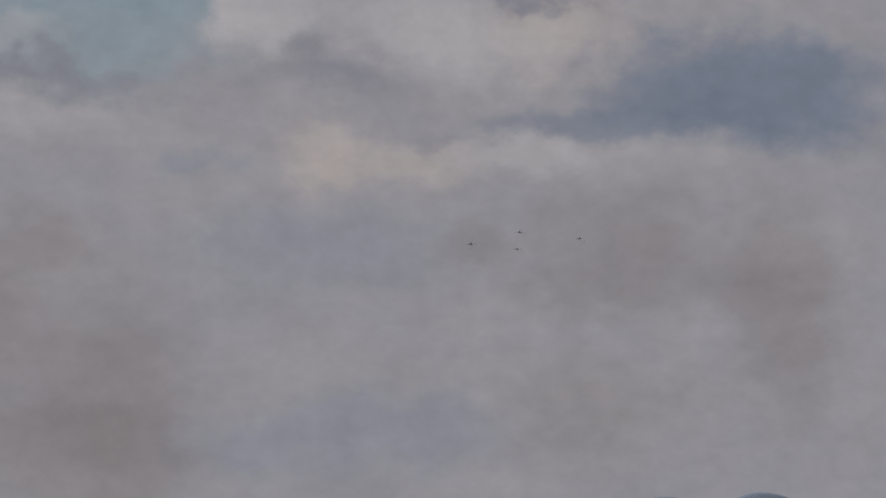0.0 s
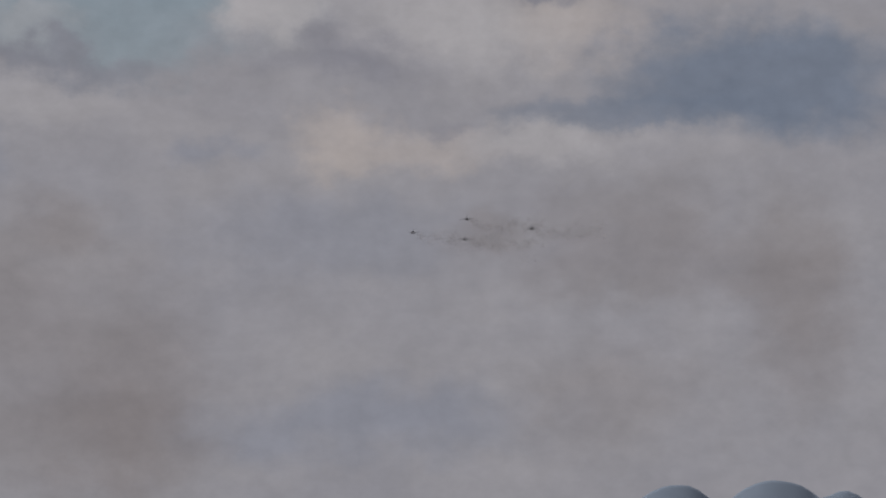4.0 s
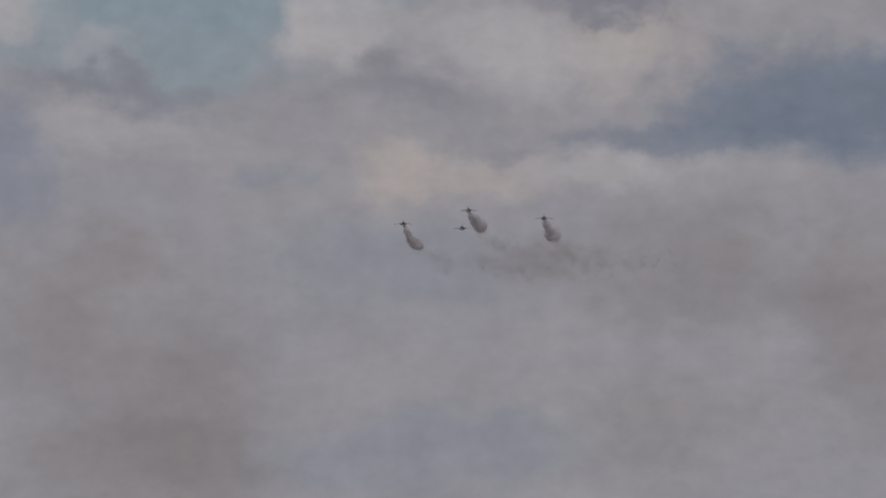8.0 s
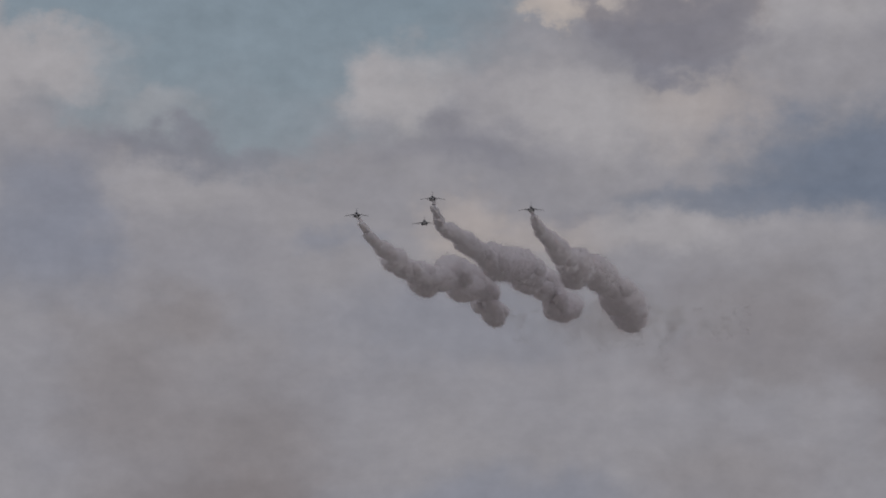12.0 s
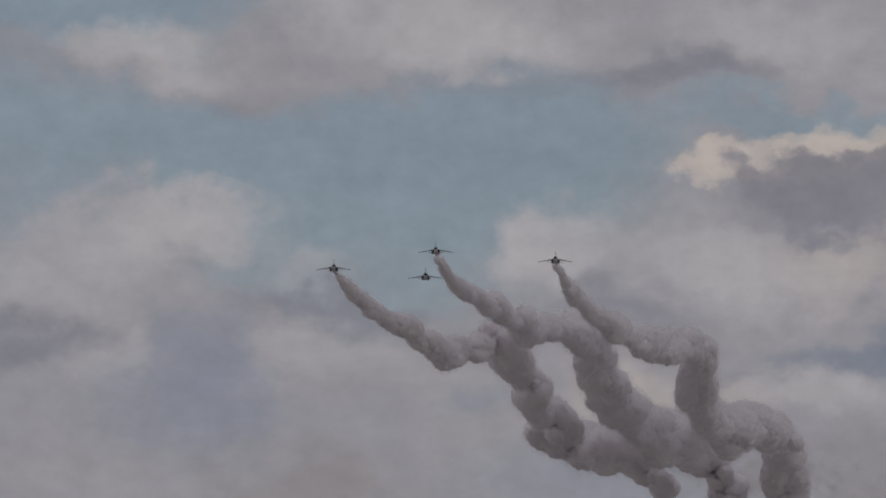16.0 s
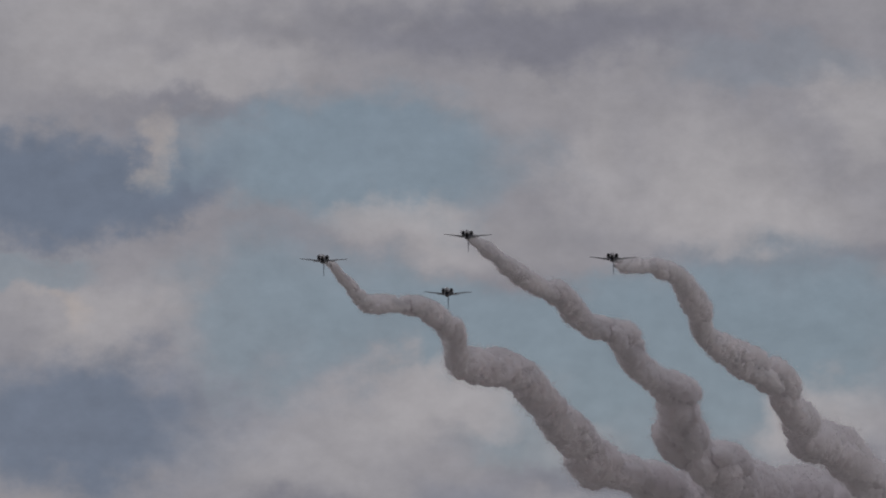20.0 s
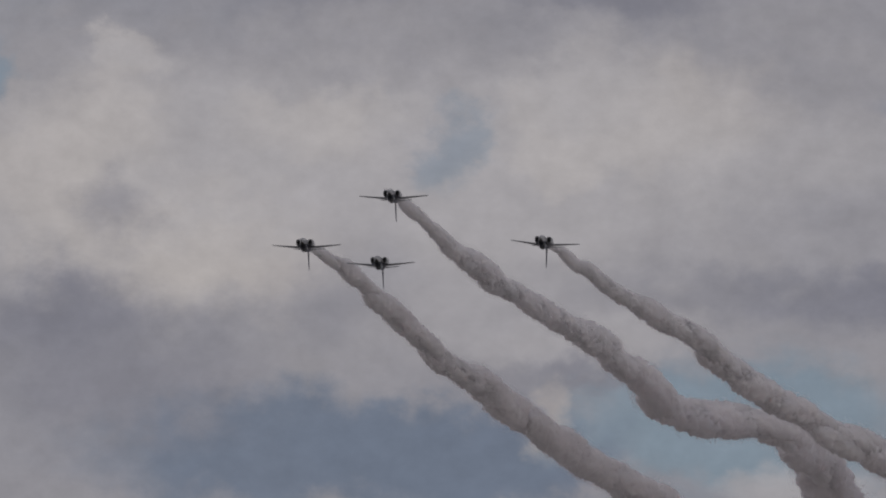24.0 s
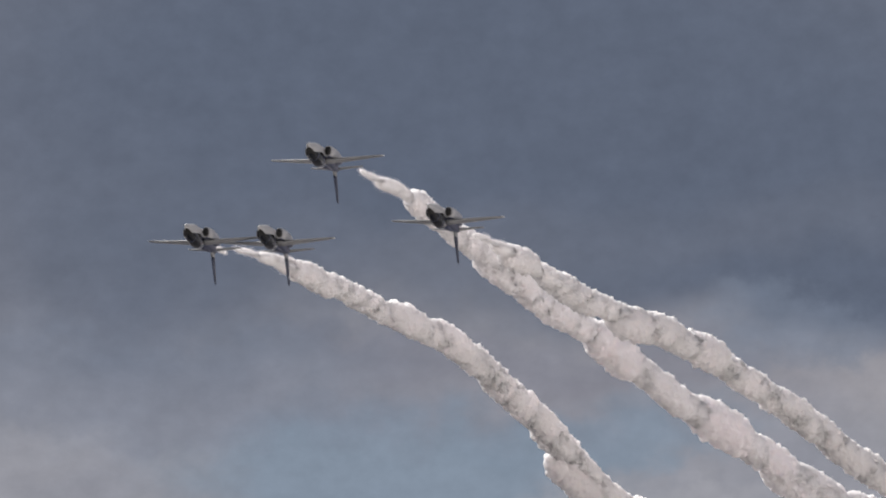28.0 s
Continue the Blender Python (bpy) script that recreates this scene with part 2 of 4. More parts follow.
mottle = sky_noise(1.3, 6.0, 0.6, 1.25, 60.0)
patches = nt.nodes.new("ShaderNodeMapRange")
patches.inputs[1].default_value, patches.inputs[2].default_value = 0.3, 0.7
patches.inputs[3].default_value, patches.inputs[4].default_value = 0.95, 1.05
nt.links.new(mottle.outputs["Fac"], patches.inputs[0])
layer = colour_mix(nt, 1.0, layer, patches.outputs[0], "MULTIPLY")
fine = sky_noise(3.2, 8.0, 0.62, 1.3, 40.0)
grain = nt.nodes.new("ShaderNodeMapRange")
grain.inputs[1].default_value, grain.inputs[2].default_value = 0.25, 0.75
grain.inputs[3].default_value, grain.inputs[4].default_value = 0.93, 1.07
nt.links.new(fine.outputs["Fac"], grain.inputs[0])
layer = colour_mix(nt, 1.0, layer, grain.outputs[0], "MULTIPLY")
# the sky above the view is dimmed overhead, for less light on the smoke
zenith = nt.nodes.new("ShaderNodeMapRange")
zenith.interpolation_type = "SMOOTHSTEP"
zenith.inputs[1].default_value, zenith.inputs[2].default_value = 24.0, 70.0
zenith.inputs[3].default_value, zenith.inputs[4].default_value = 1.0, 0.85
nt.links.new(tilt_deg, zenith.inputs[0])
layer = colour_mix(nt, 1.0, layer, zenith.outputs[0], "MULTIPLY")
glow = nt.nodes.new("ShaderNodeBackground")
glow.inputs[1].default_value = 0.616
nt.links.new(layer, glow.inputs[0])
sky_out = nt.nodes.new("ShaderNodeOutputWorld")
nt.links.new(glow.outputs[0], sky_out.inputs[0])

# ---------- materials ----------


def material(name, colour, roughness=0.5, metal=0.0, second=None, scale=1.0, spread=0.5, bump=0.0, bump_scale=6.0, clear=0.0):
    m = bpy.data.materials.new(name)
    m.use_nodes = True
    tree = m.node_tree
    skin = tree.nodes["Principled BSDF"]
    skin.inputs["Roughness"].default_value, skin.inputs["Metallic"].default_value = roughness, metal
    skin.inputs["Coat Weight"].default_value = clear
    if roughness > 0.9:
        skin.inputs["Specular IOR Level"].default_value = 0.0
    coord = tree.nodes.new("ShaderNodeTexCoord")
    coarse = node(tree, "ShaderNodeTexNoise", Scale=scale, Detail=6.0, Roughness=0.6)
    tree.links.new(coord.outputs["Object"], coarse.inputs["Vector"])
    ramp = tree.nodes.new("ShaderNodeMapRange")
    ramp.inputs[1].default_value, ramp.inputs[2].default_value = 0.5 - spread / 2, 0.5 + spread / 2
    tree.links.new(coarse.outputs["Fac"], ramp.inputs[0])
    second = second or tuple(c * 0.8 for c in colour)
    tree.links.new(colour_mix(tree, ramp.outputs[0], (*second, 1), (*colour, 1)), skin.inputs["Base Color"])
    if bump:
        small = node(tree, "ShaderNodeTexNoise", Scale=bump_scale, Detail=5.0, Roughness=0.6)
        tree.links.new(coord.outputs["Object"], small.inputs["Vector"])
        relief = node(tree, "ShaderNodeBump", Strength=bump, Distance=0.1)
        tree.links.new(small.outputs["Fac"], relief.inputs["Height"])
        tree.links.new(relief.outputs[0], skin.inputs["Normal"])
    return m


BODY_PAINT = material("two_tone_paint", (0.035, 0.045, 0.10), 0.4, 0.0, (0.028, 0.036, 0.08), 0.9, 0.6, 0.02, 3.0, 0.0)
tree = BODY_PAINT.node_tree
spot, axes = tree.nodes.new("ShaderNodeTexCoord"), tree.nodes.new("ShaderNodeSeparateXYZ")
tree.links.new(spot.outputs["Object"], axes.inputs[0])
edge = tree.nodes.new("ShaderNodeMapRange")
edge.inputs[1].default_value, edge.inputs[2].default_value = 0.30, 0.26
tree.links.new(axes.outputs[2], edge.inputs[0])
skin = tree.nodes["Principled BSDF"]
upper = skin.inputs["Base Color"].links[0].from_socket
tree.links.new(colour_mix(tree, edge.outputs[0], upper, (0.48, 0.485, 0.50, 1)), skin.inputs["Base Color"])
WHITE_PAINT = material("white_paint", (0.70, 0.71, 0.72), 0.32, 0.0, (0.56, 0.57, 0.59), 0.9, 0.6, 0.03, 3.0, 0.4)
GREY_PAINT = material("grey_paint", (0.25, 0.255, 0.27), 0.45, 0.0, (0.21, 0.215, 0.23), 0.8, 0.6, 0.03, 3.0, 0.0)
BLUE_PAINT = material("blue_paint", (0.03, 0.04, 0.085), 0.55, 0.0, (0.022, 0.03, 0.065), 1.2, 0.6, 0.02, 3.0, 0.0)
DARK_GLASS = material("dark_canopy", (0.012, 0.014, 0.02), 0.12, 0.0, (0.016, 0.018, 0.025), 1.0)
DARK_GLASS.node_tree.nodes["Principled BSDF"].inputs["Specular IOR Level"].default_value = 0.15
BLACK = material("black_inside", (0.012, 0.012, 0.013), 0.7)
STEEL = material("burnt_steel", (0.16, 0.15, 0.14), 0.4, 0.9, (0.08, 0.075, 0.07), 2.0)
# the blue of the distance haze is mixed into the hills' base colour
HILL = material("haze_tinted_hill", (0.145, 0.175, 0.225), 0.95, 0.0, (0.13, 0.16, 0.205), 0.006, 0.5)
# ground out of view, paler than real grass to throw light up at the smoke
BOUNCE_GROUND = material("pale_bounce_ground", (0.48, 0.46, 0.44), 0.95, 0.0, (0.42, 0.40, 0.38), 0.02, 0.5, 0.2, 0.4)
DECK = material("shade_cloud_skin", (0.75, 0.75, 0.77), 1.0, 0.0, (0.6, 0.6, 0.63), 0.004, 0.5)


def smoke_material(name, colour):
    """Smoke scatters light both ways."""
    m = material(name, colour, 1.0, 0.0, tuple(c * 0.95 for c in colour), 0.8, 0.6)
    tree = m.node_tree
    passing = node(tree, "ShaderNodeBsdfTranslucent", Color=(*colour, 1))
    both = tree.nodes.new("ShaderNodeMixShader")
    both.inputs[0].default_value = 0.5
    tree.links.new(tree.nodes["Principled BSDF"].outputs[0], both.inputs[1])
    tree.links.new(passing.outputs[0], both.inputs[2])
    tree.links.new(both.outputs[0], tree.nodes["Material Output"].inputs[0])
    return m


tree = DECK.node_tree
through_cloud, half = node(tree, "ShaderNodeBsdfTranslucent", Color=(0.8, 0.8, 0.82, 1)), tree.nodes.new("ShaderNodeMixShader")
tree.links.new(tree.nodes["Principled BSDF"].outputs[0], half.inputs[1])
tree.links.new(through_cloud.outputs[0], half.inputs[2])
tree.links.new(half.outputs[0], tree.nodes["Material Output"].inputs[0])
SMOKE = smoke_material("oil_smoke", (0.97, 0.93, 0.95))
DEEP_SMOKE = material("deep_oil_smoke", (0.875, 0.825, 0.85), 1.0, 0.0, (0.855, 0.805, 0.83), 0.8, 0.6)
skin = DEEP_SMOKE.node_tree.nodes["Principled BSDF"]
skin.inputs["Subsurface Weight"].default_value, skin.inputs["Subsurface Scale"].default_value = 1.0, 2.5
skin.inputs["Subsurface Radius"].default_value = (1.0, 0.97, 0.95)
SOOT = smoke_material("exhaust_haze", (0.80, 0.77, 0.76))


# ---------- mesh helpers ----------
def part(name, bm, mat, parent=None, label="", smooth=True):
    data = bpy.data.meshes.new(name)
    bmesh.ops.recalc_face_normals(bm, faces=bm.faces)
    bm.to_mesh(data)
    bm.free()
    if smooth:
        data.polygons.foreach_set("use_smooth", [True] * len(data.polygons))
    data.materials.append(mat)
    ob = new(name, data)
    ob.parent = parent
    return tagged(ob, label) if label else ob


def loft(rings, closed=True):
    """A skin through rings of points of equal count, capped at both ends."""
    bm = bmesh.new()
    rows = [[bm.verts.new(p) for p in ring] for ring in rings]
    count = len(rows[0])
    for a, b in zip(rows, rows[1:]):
        for i in range(count):
            bm.faces.new((a[i], a[(i + 1) % count], b[(i + 1) % count], b[i]))
    if closed:
        bm.faces.new(rows[0])
        bm.faces.new(list(reversed(rows[-1])))
    return bm


def oval(x, half_wide, half_high, y=0.0, z=0.0, count=24, power=2.3, lean=0.0):
    ring = []
    for i in range(count):
        a = 2 * math.pi * i / count
        c, s = math.cos(a), math.sin(a)
        dy = half_wide * math.copysign(abs(c) ** (2 / power), c)
        dz = half_high * math.copysign(abs(s) ** (2 / power), s)
        ring.append((x + lean * dz, y + dy, z + dz))
    return ring


def aerofoil(lead, chord, y, z, thick, upright=False, count=10):
    """One rib of a wing: leading edge at x = lead."""
    ring = []
    for side in (1, -1):
        for i in range(count):
            u = i / count if side > 0 else 1 - i / count
            h = thick * chord * 2.6 * (math.sqrt(max(u, 0.0)) * (1 - u)) * 0.5 * side
            ring.append((lead - chord * u, y + h, z) if upright else (lead - chord * u, y, z + h))
    return ring


# ---------- setting ----------
bm = bmesh.new()
rings = [[bm.verts.new((r * math.cos(a), r * math.sin(a), 0)) for a in np.linspace(0, 2 * math.pi, 64, endpoint=False)] for r in (60, 300, 1200, 3000, 4930)]
bm.faces.new(rings[0])
for a, b in zip(rings, rings[1:]):
    for i in range(64):
        bm.faces.new((a[i], a[(i + 1) % 64], b[(i + 1) % 64], b[i]))
tagged(part("ground", bm, BOUNCE_GROUND), "flat unseen airfield ground, made pale to bounce light up", "ground", kind="structure")


def ridge_height(turn):
    """Height of the far hills in degrees, by the turn to the left of the view's start."""
    h = 0.30
    for at, wide, high in ((-3.43, 0.80, 0.715), (-2.35, 0.74, 0.64), (-4.16, 0.6, 0.565), (4.5, 6.0, 0.25), (-9.0, 4.0, 0.3)):
        h = max(h, 0.30 + high * math.exp(-abs((turn - at) / wide) ** 2))
    h += 0.02 * noise.noise((turn * 2.6, 4.2, 0)) + 0.008 * noise.noise((turn * 9.0, 1.2, 3))
    return h


bm = bmesh.new()
turns = np.linspace(40, -40, 801)
rows = []
for near, share in ((4720, 0.0), (4756, 0.33), (4792, 0.66), (4825, 0.97), (4829, 1.0), (4832, 0.99), (4920, 0.0)):
    rows.append([bm.verts.new((-near * math.sin(radians(t)), near * math.cos(radians(t)),
                               1.7 * share + near * share * math.tan(radians(ridge_height(t))) + 3 * share * noise.noise((t * 3, near * 0.01, 0)) - 2)) for t in turns])
for a, b in zip(rows, rows[1:]):
    for i in range(len(a) - 1):
        bm.faces.new((a[i], a[i + 1], b[i + 1], b[i]))
for i in range(len(turns) - 1):
    bm.faces.new((rows[-1][i], rows[-1][i + 1], rows[0][i + 1], rows[0][i]))
tagged(part("hill_ridge", bm, HILL), "distant mountain ridge with rounded peaks, coloured blue for the haze", "mountains", kind="structure")

# broad cloud out of view, added to cast shade on the far flight
bm = bmesh.new()
bmesh.ops.create_icosphere(bm, subdivisions=5, radius=1.0)
for v in bm.verts:
    q = v.co.copy()
    lump = noise.fractal(q * 3.0, 1.0, 2.1, 4)
    px, py = (math.copysign(abs(c) ** 0.45, c) for c in (q.x, q.y))
    v.co = Vector((px * 2500 * (1 + 0.003 * lump), py * 2755 * (1 + 0.003 * lump), q.z * 90 * (1 + 0.16 * lump)))
deck = tagged(part("unseen_shade_cloud", bm, DECK), "unseen broad grey cloud added to shade the flight path", "cloud", kind="structure")


# ---------- aircraft ----------
def trainer_jet():
    jet = tagged(new("jet_trainer"), "white and dark blue twin-engine display jet with swept wings", "aircraft", group="display jets in formation")
    # fuselage from nose to tail
    stations = ((6.05, 0.03, 0.03, -0.10), (5.85, 0.11, 0.12, -0.10), (5.3, 0.23, 0.26, -0.08), (4.4, 0.36, 0.43, -0.04), (3.4, 0.46, 0.58, -0.02), (2.2, 0.50, 0.60, 0.0),
                (0.8, 0.55, 0.65, 0.05), (-1.0, 0.58, 0.64, 0.10), (-2.6, 0.56, 0.60, 0.16), (-4.0, 0.44, 0.50, 0.25), (-5.2, 0.28, 0.34, 0.34), (-6.1, 0.12, 0.16, 0.40))
    fuselage = part("fuselage", loft([oval(x, w, h, 0, z) for x, w, h, z in stations]), BODY_PAINT, jet, "white fuselage with a dark blue spine")
    part("nose_cone", loft([oval(x, w, h, 0, z) for x, w, h, z in ((6.07, 0.035, 0.035, -0.10), (5.86, 0.125, 0.135, -0.10), (5.35, 0.235, 0.265, -0.082), (5.1, 0.275, 0.312, -0.07))]), BODY_PAINT, fuselage)
    part("nose_probe", loft([oval(x, r, r, 0, -0.1, 8) for x, r in ((6.9, 0.012), (6.3, 0.02), (6.0, 0.03))]), STEEL, fuselage)
    part("anti_glare_panel", loft([oval(x, w, h, 0, z, 16) for x, w, h, z in ((5.75, 0.08, 0.05, 0.02), (5.2, 0.2, 0.08, 0.16), (4.5, 0.3, 0.1, 0.4), (4.1, 0.33, 0.1, 0.5))]), BLACK, fuselage, "matt black panel before the windscreen")
    canopy = part("canopy", loft([oval(x, w, h, 0, z, 20, 2.0) for x, w, h, z in ((4.7, 0.10, 0.08, 0.36), (4.2, 0.36, 0.36, 0.40), (3.4, 0.49, 0.60, 0.42), (2.5, 0.55, 0.74, 0.44), (1.5, 0.54, 0.74, 0.46), (0.6, 0.44, 0.60, 0.48), (-0.4, 0.26, 0.32, 0.58))]), DARK_GLASS, jet, "dark tinted two-seat canopy")
    for x, w, h, z in ((3.75, 0.437, 0.498, 0.413), (2.0, 0.548, 0.745, 0.452)):
        part("canopy_frame", loft([oval(x + 0.025, w + 0.012, h + 0.012, 0, z, 20, 2.0), oval(x - 0.025, w + 0.014, h + 0.014, 0, z, 20, 2.0)]), BODY_PAINT, canopy)
    for s in (1, -1):
        # engine nacelle with its intake beneath the wing root
        nacelle = part("engine_nacelle", loft([oval(x, w, h, s * y, z, 20, 2.6, -0.12 if x > 1.6 else 0) for x, w, h, y, z in
                       ((1.75, 0.29, 0.40, 0.80, -0.12), (1.2, 0.34, 0.46, 0.79, -0.12), (0, 0.38, 0.48, 0.77, -0.12), (-1.6, 0.38, 0.47, 0.74, -0.10), (-3.0, 0.36, 0.40, 0.66, -0.02), (-3.7, 0.29, 0.31, 0.58, 0.04))]), BODY_PAINT, jet)
        # solid black disc: the shade inside the intake is given as colour
        part("intake_mouth", loft([oval(1.80, 0.225, 0.335, s * 0.805, -0.12, 20, 2.6, -0.12), oval(1.73, 0.225, 0.335, s * 0.805, -0.12, 20, 2.6, -0.12)]), BLACK, nacelle, "black oval engine intake")
        part("intake_lip", loft([oval(1.79, 0.265, 0.375, s * 0.805, -0.12, 20, 2.6, -0.12), oval(1.70, 0.30, 0.41, s * 0.80, -0.12, 20, 2.6, -0.12)]), GREY_PAINT, nacelle, "light grey lip round the engine intake")
        part("exhaust_nozzle", loft([oval(x, r, r, s * 0.57, 0.05, 16, 2.0) for x, r in ((-3.6, 0.29), (-3.95, 0.25), (-4.15, 0.22))]), STEEL, nacelle, "heat-stained exhaust nozzle")
        # shoulder wing, swept, drooping to the tip
        ribs = []
        for u in np.linspace(0, 1, 9):
            y = 0.35 + u * 4.2
            ribs.append(aerofoil(1.15 - u * 2.55, 2.75 - 1.75 * u, s * y, 0.50 - math.tan(radians(7)) * (y - 0.35), 0.125 - 0.03 * u))
        wing = part("wing", loft(ribs), GREY_PAINT, jet, "light grey swept wing with drooping tip")
        tip = 0.50 - math.tan(radians(7)) * 4.2
        part("wing_tip", loft([aerofoil(-1.40, 1.0, s * 4.55, tip, 0.085), aerofoil(-1.55, 0.75, s * 4.66, tip - 0.012, 0.06), aerofoil(-1.75, 0.4, s * 4.70, tip - 0.016, 0.05)]), WHITE_PAINT, wing)
        part("flap_fairing", loft([oval(x, r, r * 1.3, s * 2.3, 0.24, 10, 2.0) for x, r in ((-0.6, 0.02), (-0.9, 0.07), (-1.6, 0.07), (-2.1, 0.02))]), WHITE_PAINT, wing)
        for name, near, far in (("flap", 0.12, 0.52), ("aileron", 0.56, 0.94)):
            ribs = []
            for u in (near, (near + far) / 2, far):
                y, chord = 0.35 + u * 4.2, 2.75 - 1.75 * u
                ribs.append(aerofoil(1.15 - u * 2.55 - chord * 0.74, chord * 0.275, s * y, 0.50 - math.tan(radians(7)) * (y - 0.35), 0.16))
            part(name, loft(ribs), GREY_PAINT, wing)
        part("leading_edge", loft([aerofoil(1.17 - u * 2.55, (2.75 - 1.75 * u) * 0.1, s * (0.35 + u * 4.2), 0.50 - math.tan(radians(7)) * u * 4.2, 0.42) for u in (0.12, 0.5, 0.99)]), GREY_PAINT, wing)
        # tailplane
        ribs = [aerofoil(-4.55 - u * 1.05, 1.55 - 0.75 * u, s * (0.2 + u * 1.95), 0.42 - math.tan(radians(6)) * u * 1.95, 0.085) for u in np.linspace(0, 1, 5)]
        part("tailplane", loft(ribs), GREY_PAINT, jet)
    def fin_rib(u):
        return aerofoil(-4.0 - u * 1.5, 1.75 - 0.95 * u, 0, 0.42 + u * 2.65, 0.12 - 0.01 * u, True)

    fin = part("tail_fin", loft([fin_rib(u) for u in np.linspace(0.25, 1, 6)]), BLUE_PAINT, jet, "tall swept dark blue tail fin")
    part("fin_base", loft([fin_rib(u) for u in (0, 0.12, 0.25)]), GREY_PAINT, fin, "light grey fin base")
    part("rudder", loft([aerofoil(-5.3 - u * 0.72, 0.42 - 0.22 * u, 0, 0.75 + u * 2.2, 0.16, True) for u in (0, 0.5, 1)]), BLUE_PAINT, fin)
    part("fin_cap", loft([aerofoil(-5.5, 0.8, 0, 3.075, 0.065, True), aerofoil(-5.57, 0.68, 0, 3.17, 0.05, True), aerofoil(-5.7, 0.4, 0, 3.21, 0.03, True)]), BLUE_PAINT, fin)
    part("dorsal_spine", loft([oval(x, w, h, 0, z, 16) for x, w, h, z in ((0.2, 0.2, 0.2, 0.66), (-1.2, 0.24, 0.24, 0.70), (-2.8, 0.18, 0.2, 0.68), (-4.2, 0.1, 0.12, 0.64))]), BODY_PAINT, jet)
    part("smoke_pipe", loft([oval(x, 0.05, 0.05, 0, 0.12, 10, 2.0) for x in (-5.0, -5.9, -6.2)]), STEEL, jet)
    return jet


# seconds, place, turn of each jet: east of the lead, lead pair, west, slot
FLIGHT = {}
